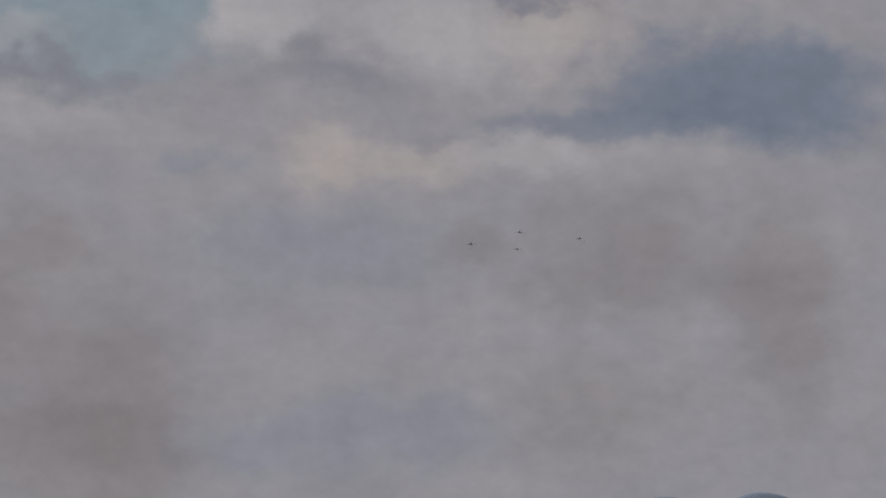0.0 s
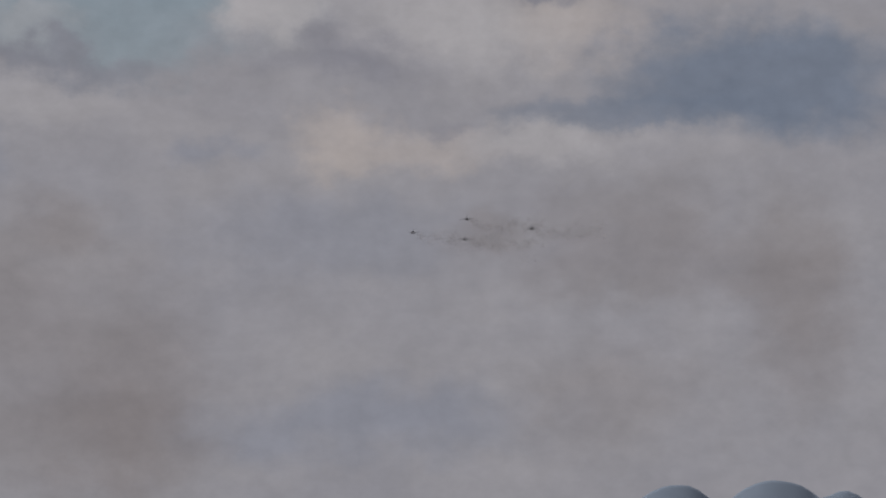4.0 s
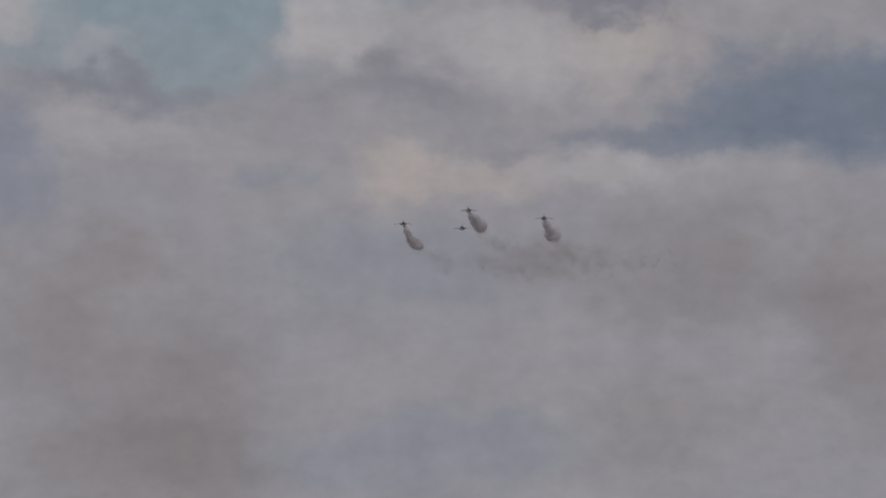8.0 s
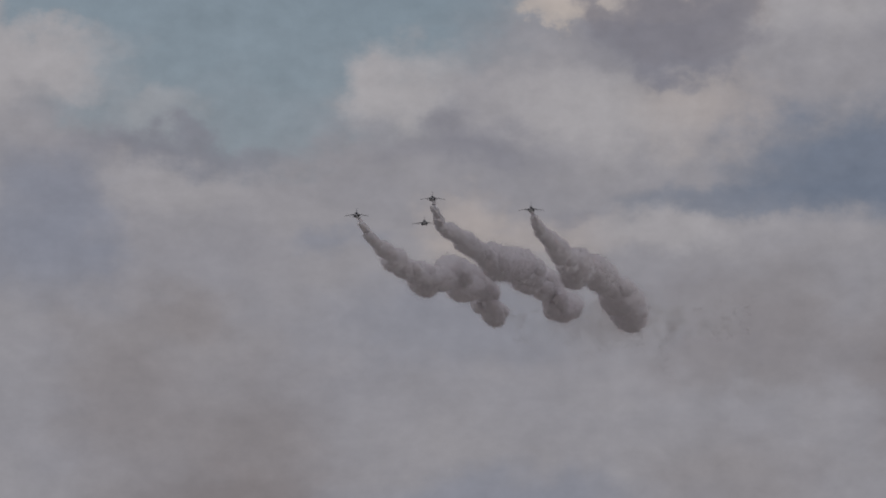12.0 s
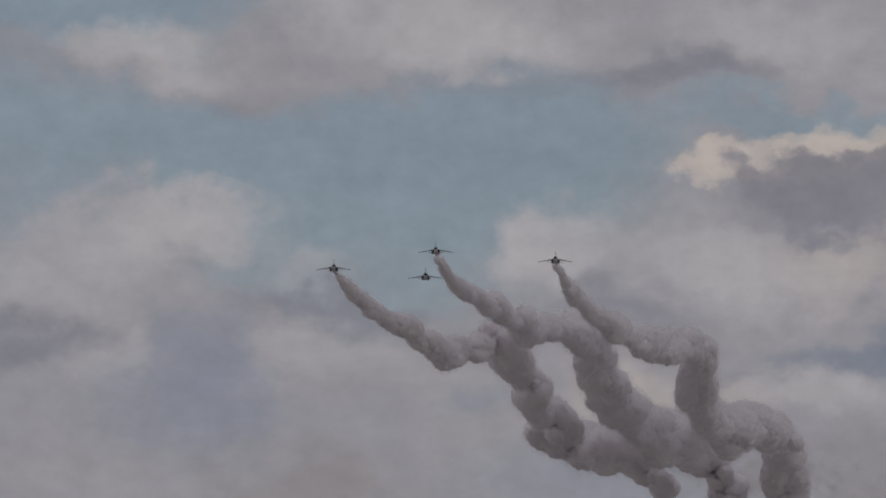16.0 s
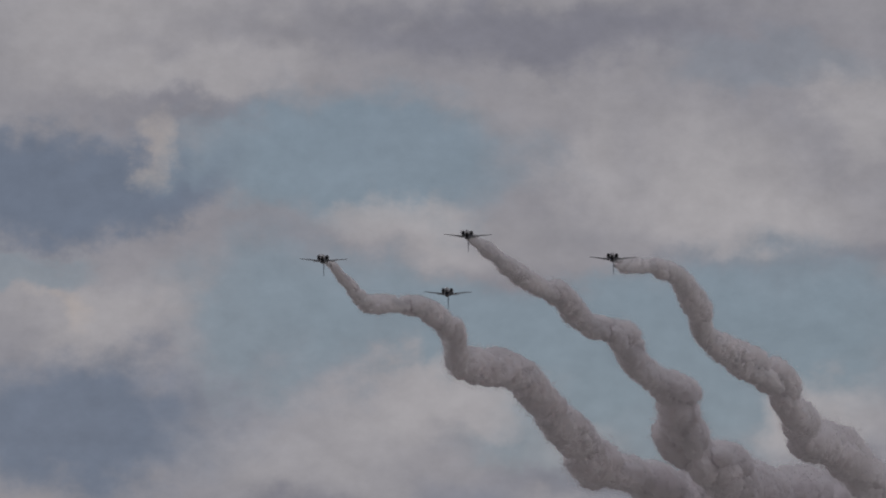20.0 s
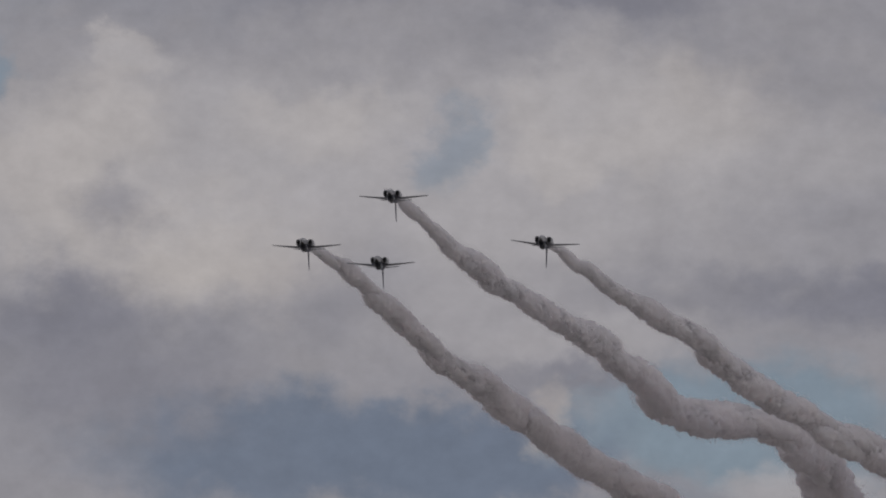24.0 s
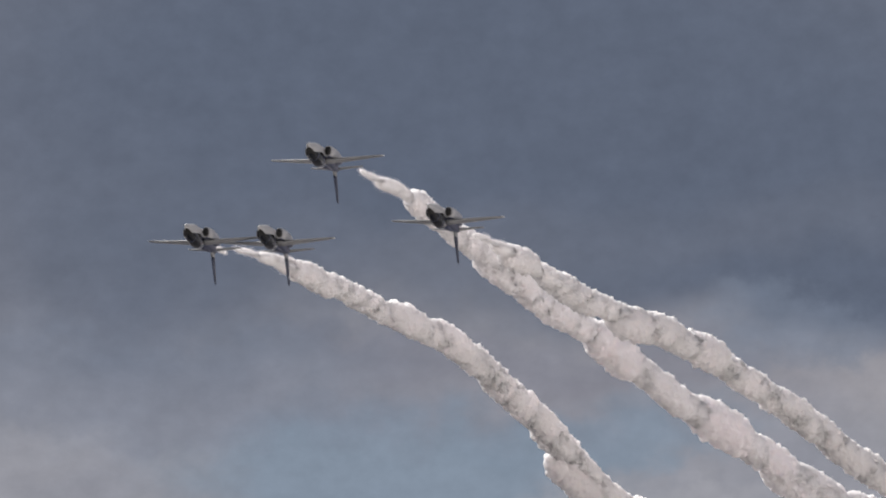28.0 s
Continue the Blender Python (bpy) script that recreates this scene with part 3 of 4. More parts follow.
FLIGHT[0] = [
    (0, 23.4, 4503.6, 287.4, 0.0, 0.6, -90.3), (0.5, 16.3, 4378.3, 278.5, 0.0, 0.6, -90.2), (1, 12.2, 4251.6, 270.5, 0.0, 0.5, -90.2), (1.5, 5.3, 4124.2, 262.0, 0.0, 0.4, -90.1),
    (2, -2.5, 3996.7, 254.4, 0.0, 0.4, -90.0), (2.5, -9.0, 3869.5, 246.7, 0.0, 0.3, -89.9), (3, -16.3, 3743.2, 238.7, 0.0, 0.2, -89.8), (3.5, -22.7, 3618.0, 230.8, 0.0, 0.2, -89.6),
    (5.5, -40.3, 3136.2, 204.3, 0.0, 0.0, -89.3), (6, -42.4, 3021.9, 199.2, 0.0, -0.0, -89.2), (6.5, -45.4, 2910.4, 193.8, 0.0, -0.0, -89.1), (7, -49.4, 2801.9, 189.3, 0.0, -0.0, -89.0),
    (7.5, -53.0, 2696.5, 186.0, 0.0, -0.0, -88.9), (8, -55.4, 2594.3, 183.4, 0.0, 0.0, -88.8), (8.5, -59.1, 2495.5, 180.0, 0.0, 0.0, -88.6), (9, -63.0, 2399.9, 178.5, 0.0, 0.1, -88.5),
    (9.5, -65.7, 2307.9, 174.2, 0.0, 0.1, -88.4), (10, -68.6, 2219.2, 171.8, 0.0, 0.1, -88.2), (10.5, -72.1, 2133.8, 169.6, 0.0, 0.2, -88.1), (11, -74.8, 2051.9, 165.4, 0.0, 0.2, -87.9),
    (11.5, -77.4, 1973.1, 162.9, 0.0, 0.2, -87.8), (12, -80.3, 1897.6, 159.6, 0.0, 0.3, -87.6), (12.5, -83.8, 1825.0, 158.1, 0.0, 0.3, -87.4), (13, -87.2, 1755.4, 156.3, 0.0, 0.4, -87.2),
    (13.5, -90.4, 1688.7, 153.7, 0.0, 0.4, -86.9), (15.5, -101.2, 1447.6, 147.3, 0.0, 0.8, -86.0), (16, -104.7, 1393.0, 146.2, 0.0, 0.9, -85.7), (16.5, -107.3, 1340.3, 146.1, 0.0, 1.6, -85.7),
    (17, -110.1, 1289.3, 146.2, -0.2, 2.4, -86.6), (17.5, -113.1, 1240.0, 146.1, -0.3, 3.1, -87.5), (18, -116.4, 1192.2, 146.0, -0.4, 3.9, -87.6), (18.2, -117.7, 1173.6, 145.9, -0.4, 4.1, -87.5),
    (18.4, -119.0, 1155.0, 145.8, 14.6, 4.3, -87.5), (18.5, -119.7, 1145.7, 145.7, 29.6, 4.4, -87.4), (18.6, -120.4, 1136.6, 145.7, 44.6, 4.5, -87.4), (18.8, -121.9, 1118.5, 145.6, 84.6, 4.7, -87.3),
    (19, -123.4, 1100.3, 145.6, 124.5, 4.9, -87.2), (19.2, -124.8, 1082.7, 144.9, 155.5, 5.1, -87.1), (19.4, -126.1, 1065.0, 144.1, 177.5, 5.0, -86.7), (19.5, -126.8, 1056.2, 143.8, 178.5, 4.9, -86.4),
    (19.6, -127.4, 1047.5, 143.8, 179.5, 4.8, -86.0), (20, -129.8, 1012.9, 143.6, 179.4, 4.4, -84.5), (20.5, -132.1, 970.5, 142.6, 179.4, 4.6, -84.4), (22.5, -137.3, 807.2, 138.2, 180.4, 5.9, -83.9),
    (23, -139.3, 767.2, 137.8, 180.3, 6.3, -83.6), (23.5, -141.2, 727.2, 138.2, 180.1, 6.6, -83.4), (24, -143.5, 687.6, 137.7, 180.0, 6.9, -83.1), (24.5, -146.2, 648.2, 137.1, 179.8, 7.1, -82.7),
    (25, -148.8, 608.9, 136.6, 179.6, 7.5, -82.2), (25.5, -151.5, 569.8, 135.9, 179.4, 7.7, -81.7), (26, -154.1, 531.2, 134.3, 179.1, 7.8, -81.1), (26.5, -157.3, 492.6, 133.4, 179.4, 8.1, -80.2),
    (27, -159.9, 454.3, 133.6, 179.6, 8.5, -79.5), (27.5, -160.9, 417.8, 131.2, 179.7, 8.9, -79.3), (28, -159.6, 384.1, 125.5, 179.8, 8.9, -79.2),
]
FLIGHT[1] = [
    (0, 65.0, 4502.5, 297.4, 0.0, 0.8, -90.8), (0.5, 56.7, 4377.2, 289.1, 0.0, 0.7, -90.7), (1, 52.8, 4250.5, 281.7, 0.0, 0.6, -90.7), (1.5, 44.2, 4123.3, 273.3, 0.0, 0.6, -90.6),
    (2, 36.5, 3995.9, 264.5, 0.0, 0.5, -90.5), (2.5, 28.4, 3868.8, 255.7, 0.0, 0.4, -90.4), (3, 20.3, 3742.6, 247.5, 0.0, 0.4, -90.3), (3.5, 13.1, 3617.5, 239.6, 0.0, 0.3, -90.2),
    (5.5, -6.3, 3135.9, 212.6, 0.0, 0.2, -89.9), (6, -9.3, 3021.6, 207.2, 0.0, 0.1, -89.8), (6.5, -12.4, 2910.2, 202.1, 0.0, 0.1, -89.8), (7, -16.9, 2801.7, 197.6, 0.0, 0.1, -89.7),
    (7.5, -20.6, 2696.4, 194.0, 0.0, 0.1, -89.6), (8, -23.7, 2594.3, 190.0, 0.0, 0.2, -89.5), (8.5, -28.1, 2495.6, 186.0, 0.0, 0.2, -89.4), (9, -32.9, 2400.0, 184.4, 0.0, 0.2, -89.2),
    (9.5, -36.0, 2308.1, 180.6, 0.0, 0.2, -89.1), (10, -39.8, 2219.4, 178.2, 0.0, 0.3, -89.0), (10.5, -43.8, 2134.1, 175.1, 0.0, 0.3, -88.8), (11, -47.1, 2052.3, 170.6, 0.0, 0.3, -88.7),
    (11.5, -50.1, 1973.6, 167.9, 0.0, 0.4, -88.5), (12, -53.2, 1898.1, 165.5, 0.0, 0.4, -88.4), (12.5, -56.5, 1825.5, 163.7, 0.0, 0.5, -88.2), (13, -59.5, 1756.0, 161.9, 0.0, 0.6, -88.1),
    (13.5, -62.7, 1689.4, 159.2, 0.0, 0.6, -87.9), (15.5, -74.6, 1448.7, 152.1, 0.0, 1.0, -87.1), (16, -77.9, 1394.2, 150.8, 0.0, 1.1, -86.8), (16.4, -80.3, 1352.1, 150.9, 0.0, 1.7, -86.6),
    (16.5, -80.9, 1341.6, 151.0, 10.0, 1.8, -86.8), (16.6, -81.5, 1331.4, 151.2, 19.9, 2.0, -87.0), (16.8, -82.7, 1311.0, 151.5, 51.9, 2.3, -87.4), (17, -83.9, 1290.6, 151.9, 91.8, 2.6, -87.8),
    (17.2, -84.9, 1271.0, 151.7, 129.8, 2.9, -88.2), (17.4, -86.0, 1251.3, 151.5, 159.7, 3.2, -88.6), (17.5, -86.5, 1241.5, 151.4, 168.2, 3.4, -88.8), (17.6, -87.0, 1232.0, 151.2, 176.6, 3.5, -89.0),
    (17.8, -87.8, 1213.0, 150.9, 179.6, 3.3, -88.2), (18, -88.6, 1194.0, 150.6, 179.6, 3.1, -87.4), (18.5, -91.3, 1147.9, 149.3, 179.6, 3.0, -86.6), (19, -94.5, 1102.8, 148.9, 179.5, 3.5, -86.5),
    (19.5, -98.1, 1058.6, 148.8, 179.5, 4.1, -86.3), (20, -102.0, 1015.4, 148.3, 179.4, 4.6, -86.1), (20.5, -105.8, 972.9, 147.8, 179.4, 5.0, -86.0), (22.5, -120.9, 808.4, 146.2, 180.3, 6.5, -85.0),
    (23, -125.0, 768.3, 145.2, 180.2, 6.9, -84.6), (23.5, -128.4, 728.4, 144.7, 180.1, 7.1, -84.4), (24, -131.8, 688.6, 144.2, 179.9, 7.4, -84.0), (24.5, -135.1, 649.1, 143.9, 179.7, 7.7, -83.6),
    (25, -138.2, 609.7, 143.7, 179.5, 8.1, -83.1), (25.5, -141.3, 570.6, 143.2, 179.3, 8.3, -82.7), (26, -143.9, 532.2, 141.4, 179.0, 8.5, -82.1), (26.5, -147.1, 493.8, 140.4, 179.3, 8.8, -81.3),
    (27, -149.8, 455.9, 139.7, 179.5, 9.2, -80.8), (27.5, -151.0, 419.7, 136.8, 179.5, 9.6, -80.6), (28, -149.7, 385.9, 131.9, 179.6, 9.7, -80.6),
]
FLIGHT[2] = [
    (0, 115.7, 4501.9, 292.0, 0.0, 0.7, -91.5), (0.5, 106.9, 4376.7, 283.5, 0.0, 0.6, -91.4), (1, 101.1, 4250.0, 275.8, 0.0, 0.6, -91.4), (1.5, 92.0, 4122.9, 267.2, 0.0, 0.5, -91.3),
    (2, 83.2, 3995.6, 258.5, 0.0, 0.4, -91.2), (2.5, 74.4, 3868.6, 250.4, 0.0, 0.4, -91.1), (3, 66.0, 3742.4, 242.3, 0.0, 0.3, -91.0), (3.5, 57.2, 3617.4, 233.8, 0.0, 0.2, -90.9),
    (5.5, 34.3, 3136.1, 206.9, 0.0, 0.1, -90.6), (6, 30.5, 3021.8, 202.0, 0.0, 0.0, -90.6), (6.5, 26.9, 2910.4, 197.4, 0.0, 0.0, -90.5), (7, 22.0, 2802.0, 192.8, 0.0, 0.0, -90.5),
    (7.5, 17.2, 2696.7, 188.8, 0.0, 0.0, -90.4), (8, 13.2, 2594.7, 186.1, 0.0, 0.1, -90.3), (8.5, 8.5, 2496.0, 182.1, 0.0, 0.1, -90.2), (9, 3.9, 2400.6, 180.0, 0.0, 0.1, -90.1),
    (9.5, 0.3, 2308.7, 176.2, 0.0, 0.1, -90.0), (10, -3.5, 2220.0, 174.2, 0.0, 0.2, -89.9), (10.5, -7.2, 2134.8, 171.4, 0.0, 0.2, -89.8), (11, -11.1, 2053.1, 167.1, 0.0, 0.2, -89.7),
    (11.5, -14.4, 1974.5, 164.6, 0.0, 0.3, -89.6), (12, -17.9, 1899.0, 161.6, 0.0, 0.3, -89.5), (12.5, -21.7, 1826.6, 160.2, 0.0, 0.4, -89.3), (13, -25.3, 1757.2, 158.5, 0.0, 0.5, -89.2),
    (13.5, -29.1, 1690.6, 156.2, 0.0, 0.5, -89.0), (15.5, -42.7, 1450.3, 149.4, 0.0, 0.9, -88.3), (16, -46.4, 1395.9, 148.3, 0.0, 1.0, -88.1), (16.5, -49.8, 1343.4, 147.8, 0.0, 1.7, -88.1),
    (17, -52.9, 1292.8, 147.6, -0.2, 2.4, -89.2), (17.5, -56.1, 1243.7, 148.2, -0.3, 3.2, -90.2), (18, -59.3, 1196.0, 148.9, -0.4, 4.0, -90.3), (18.4, -62.2, 1159.0, 149.0, -0.4, 4.4, -90.3),
    (18.5, -62.9, 1149.8, 149.0, 7.1, 4.5, -90.3), (18.6, -63.5, 1140.8, 149.0, 14.6, 4.6, -90.2), (18.8, -64.8, 1122.8, 149.0, 44.5, 4.8, -90.2), (19, -66.1, 1104.8, 149.1, 84.5, 5.1, -90.2),
    (19.2, -67.7, 1087.3, 148.4, 124.5, 5.3, -90.1), (19.4, -69.3, 1069.8, 147.7, 155.5, 5.2, -89.8), (19.5, -70.1, 1061.0, 147.4, 166.5, 5.1, -89.4), (19.6, -70.9, 1052.5, 146.7, 177.5, 5.0, -89.1),
    (19.8, -72.5, 1035.4, 145.4, 179.5, 4.7, -88.3), (20, -74.1, 1018.4, 143.9, 179.3, 4.4, -87.7), (20.5, -77.7, 976.4, 142.2, 178.7, 4.6, -87.6), (22.5, -96.7, 813.0, 138.6, 176.8, 5.9, -86.7),
    (23, -102.1, 772.8, 138.6, 176.3, 6.4, -86.3), (23.5, -106.8, 733.0, 138.4, 175.9, 6.6, -86.1), (24, -112.0, 693.4, 138.1, 175.5, 6.9, -85.7), (24.5, -117.1, 653.9, 137.6, 175.0, 7.2, -85.2),
    (25, -121.8, 614.6, 137.6, 174.6, 7.6, -84.7), (25.5, -126.2, 575.6, 137.3, 176.3, 7.8, -84.2), (26, -130.2, 537.1, 136.1, 178.1, 8.0, -83.6), (26.5, -134.7, 498.8, 135.3, 178.4, 8.3, -82.8),
    (27, -138.7, 460.7, 135.2, 178.6, 8.7, -82.2), (27.5, -141.1, 424.5, 132.2, 178.7, 9.1, -82.0), (28, -141.0, 390.7, 127.2, 178.8, 9.1, -82.0),
]
FLIGHT[3] = [
    (0, 62.6, 4503.5, 283.0, 0.0, 0.6, -90.8), (0.5, 54.9, 4378.2, 274.7, 0.0, 0.5, -90.7), (1, 50.1, 4251.5, 267.3, 0.0, 0.4, -90.7), (1.5, 43.4, 4124.2, 258.9, 0.0, 0.4, -90.6),
    (2, 35.7, 3996.8, 250.5, 0.0, 0.3, -90.5), (2.5, 27.5, 3869.7, 242.2, 0.0, 0.2, -90.4), (3, 19.1, 3743.4, 234.8, 0.0, 0.2, -90.3), (3.5, 11.9, 3618.3, 226.6, 0.0, 0.1, -90.2),
    (5.5, -7.7, 3136.7, 201.0, 0.0, -0.1, -89.9), (6, -10.6, 3022.3, 196.3, 0.0, -0.1, -89.8), (6.5, -13.9, 2910.9, 191.3, 0.0, -0.1, -89.7), (7, -18.7, 2802.4, 187.2, 0.0, -0.1, -89.6),
    (7.5, -23.5, 2697.0, 184.0, 0.0, -0.1, -89.5), (8, -26.7, 2594.9, 181.2, 0.0, -0.0, -89.4), (8.5, -31.3, 2496.2, 177.3, 0.0, -0.0, -89.3), (9, -35.9, 2400.7, 175.2, 0.0, 0.0, -89.1),
    (9.5, -38.7, 2308.7, 171.3, 0.0, 0.0, -89.0), (10, -42.4, 2220.0, 169.0, 0.0, 0.1, -88.9), (10.5, -46.3, 2134.8, 166.2, 0.0, 0.1, -88.8), (11, -49.7, 2052.9, 162.1, 0.0, 0.1, -88.6),
    (11.5, -52.6, 1974.2, 159.6, 0.0, 0.1, -88.5), (12, -56.1, 1898.7, 156.8, 0.0, 0.2, -88.3), (12.5, -59.4, 1826.2, 155.4, 0.0, 0.2, -88.1), (13, -62.4, 1756.7, 153.7, 0.0, 0.3, -88.0),
    (13.5, -65.8, 1690.0, 151.4, 0.0, 0.4, -87.8), (15.5, -77.3, 1449.3, 145.2, 0.0, 0.7, -86.9), (16, -80.6, 1394.8, 144.0, 0.0, 0.8, -86.7), (16.4, -82.9, 1352.7, 144.2, 0.0, 1.4, -86.5),
    (16.5, -83.5, 1342.1, 144.3, 10.0, 1.6, -86.7), (16.6, -84.1, 1332.0, 144.3, 19.9, 1.7, -86.9), (16.8, -85.3, 1311.6, 144.4, 51.9, 2.0, -87.3), (17, -86.5, 1291.3, 144.5, 91.8, 2.3, -87.7),
    (17.2, -87.9, 1271.7, 144.0, 129.8, 2.6, -88.0), (17.4, -89.4, 1252.0, 143.5, 159.7, 2.8, -88.4), (17.5, -90.1, 1242.2, 143.2, 168.2, 3.0, -88.6), (17.6, -90.7, 1232.8, 142.6, 176.7, 3.1, -88.8),
    (17.8, -92.0, 1213.8, 141.5, 179.6, 2.8, -88.0), (18, -93.3, 1194.9, 140.4, 179.6, 2.6, -87.2), (18.5, -96.7, 1148.8, 138.4, 179.6, 2.5, -86.4), (19, -100.0, 1103.7, 137.7, 179.6, 3.0, -86.2),
    (19.5, -102.9, 1059.7, 137.4, 179.5, 3.5, -86.1), (20, -106.0, 1016.5, 137.3, 179.5, 4.0, -85.9), (20.5, -109.3, 974.1, 136.9, 179.4, 4.3, -85.8), (22.5, -123.1, 809.9, 135.8, 180.4, 5.7, -84.9),
    (23, -127.1, 769.7, 135.6, 180.3, 6.2, -84.5), (23.5, -130.4, 729.7, 135.8, 180.1, 6.4, -84.2), (24, -133.8, 690.0, 135.4, 180.0, 6.7, -83.9), (24.5, -137.1, 650.5, 135.2, 179.8, 7.0, -83.5),
    (25, -140.6, 611.1, 135.1, 179.6, 7.4, -82.9), (25.5, -143.8, 572.0, 134.7, 179.4, 7.5, -82.4), (26, -146.7, 533.5, 133.7, 179.1, 7.7, -81.9), (26.5, -150.3, 494.8, 133.3, 179.4, 8.0, -81.0),
    (27, -153.4, 456.7, 132.9, 179.6, 8.4, -80.4), (27.5, -155.0, 420.3, 130.1, 179.7, 8.8, -80.1), (28, -154.1, 386.4, 125.5, 179.8, 8.8, -80.1),
]


lead = trainer_jet()
jets = [lead] + [copy_thing(lead, pose(0, 0, 0)) for _ in range(3)]

# ---------- smoke ----------
def puff_mesh(seed, core, flecks, grain, rough, reach, haze=1.0, along=36, around=24, crisp=False):
    """A lump of smoke: a billowed heart wrapped in fine flecks that thin out towards its rim; it is scaled to the length of its stretch of trail. reach: billows along it. haze: how far out the flecks go."""
    rng = random.Random(seed)
    base = Vector((seed * 7.3, seed * 3.1, 1.7))

    def skin_at(u, a):
        """Place on the billowed outer skin."""
        thick = max(1 - abs(u) ** 3.2, 0.004) ** 0.5
        side = Vector((0, math.cos(a), math.sin(a))) * thick
        at = Vector((u * reach, side.y, side.z))
        fold = 0.85 * abs(noise.noise(at * 1.5 + base)) + 0.7 * abs(noise.noise(at * 3.2 + base * 2)) + 0.25 * abs(noise.noise(at * 7.0 + base))
        size = 0.82 + rough * fold if crisp else 1.1 - rough * fold
        return Vector((u, side.y * size, side.z * size))

    points, faces = [], []
    if core:
        for i in range(along + 1):
            u = -math.cos(math.pi * i / along) * 0.5 + (i / along - 0.5)
            for k in range(around):
                p = skin_at(u, 2 * math.pi * (k + 0.5 * (i % 2)) / around)
                points.append((p.x * 0.9, p.y * core, p.z * core))
        for i in range(along):
            for k in range(around):
                l = (k + 1) % around
                faces.append((i * around + k, i * around + l, (i + 1) * around + l, (i + 1) * around + k))
        faces += [tuple(range(around)), tuple(reversed(range(along * around, (along + 1) * around)))]
    solid = len(faces)
    for _ in range(flecks):
        p = skin_at(rng.uniform(-1, 1), rng.uniform(0, 2 * math.pi))
        out = 1 - math.sqrt(1 - rng.random())
        share = core * 0.9 + (haze - core * 0.9) * out
        p = Vector((p.x, p.y * share, p.z * share))
        size = grain * rng.uniform(0.7, 1.2) * (1.1 - 0.85 * out)
        n = len(points)
        for k in range(3):
            points.append(tuple(p + Vector((0.3 * rng.uniform(-1, 1), rng.uniform(-1, 1), rng.uniform(-1, 1))) * size))
        faces.append((n, n + 1, n + 2))
    data = bpy.data.meshes.new("puff")
    data.from_pydata(points, [], faces)
    data.polygons.foreach_set("use_smooth", [k < solid for k in range(len(faces))])
    data.materials.append(DEEP_SMOKE)
    data.materials.append(SMOKE)
    data.polygons.foreach_set("material_index", [int(k >= solid) for k in range(len(faces))])
    return data


FRESH_MESHES = [puff_mesh(k + 50, 0.4, 1500, 0.060, 0.3, 6.0, 1.0) for k in range(5)]
WISP_MESHES = [puff_mesh(k, 0.62, 4000, 0.032, 0.36, 6.0, 1.0) for k in range(6)]
PUFF_MESHES = [puff_mesh(k + 10, 0.66, 6500, 0.026, 0.56, 4.2, 1.06) for k in range(10)]
CRISP_MESHES = [puff_mesh(k + 30, 0.98, 0, 0.012, 0.40, 3.6, 1.01, 84, 60, True) for k in range(8)]


def soot_mesh(seed, flakes):
    """A loose drift of small dark flakes, thinning outwards."""
    rng = random.Random(seed)
    bm = bmesh.new()
    for _ in range(flakes):
        at = Vector((rng.gauss(0, 0.5), rng.gauss(0, 0.36), rng.gauss(0, 0.36)))
        size = rng.uniform(0.005, 0.010)
        corners = [bm.verts.new(at + Vector((rng.uniform(-0.2, 0.2) * size, rng.uniform(-1, 1) * size, rng.uniform(-1, 1) * size))) for _ in range(4)]
        for trio in ((0, 1, 2), (0, 1, 3), (0, 2, 3), (1, 2, 3)):
            bm.faces.new([corners[k] for k in trio])
    data = bpy.data.meshes.new("soot_wisp")
    bm.to_mesh(data)
    bm.free()
    data.materials.append(SOOT)
    return data


SOOT_MESHES = [soot_mesh(k, 3600) for k in range(5)]
THIN_SOOT_MESHES = [soot_mesh(k + 5, 1200) for k in range(4)]

DRIFT_TIMES = (7.4, 7.8, 8.2, 8.7, 9.2, 9.8, 10.4, 11.0, 11.6, 12.2, 12.8, 13.5, 14.2, 15.0, 15.5, 15.9, 16.3, 16.7, 17.1, 17.5, 18.0, 18.4, 18.8, 19.2, 19.6, 20.0, 20.5, 21.2, 21.9, 22.5, 23.0, 23.6, 24.2, 25.0, 25.8, 26.5, 27.2, 28.0)
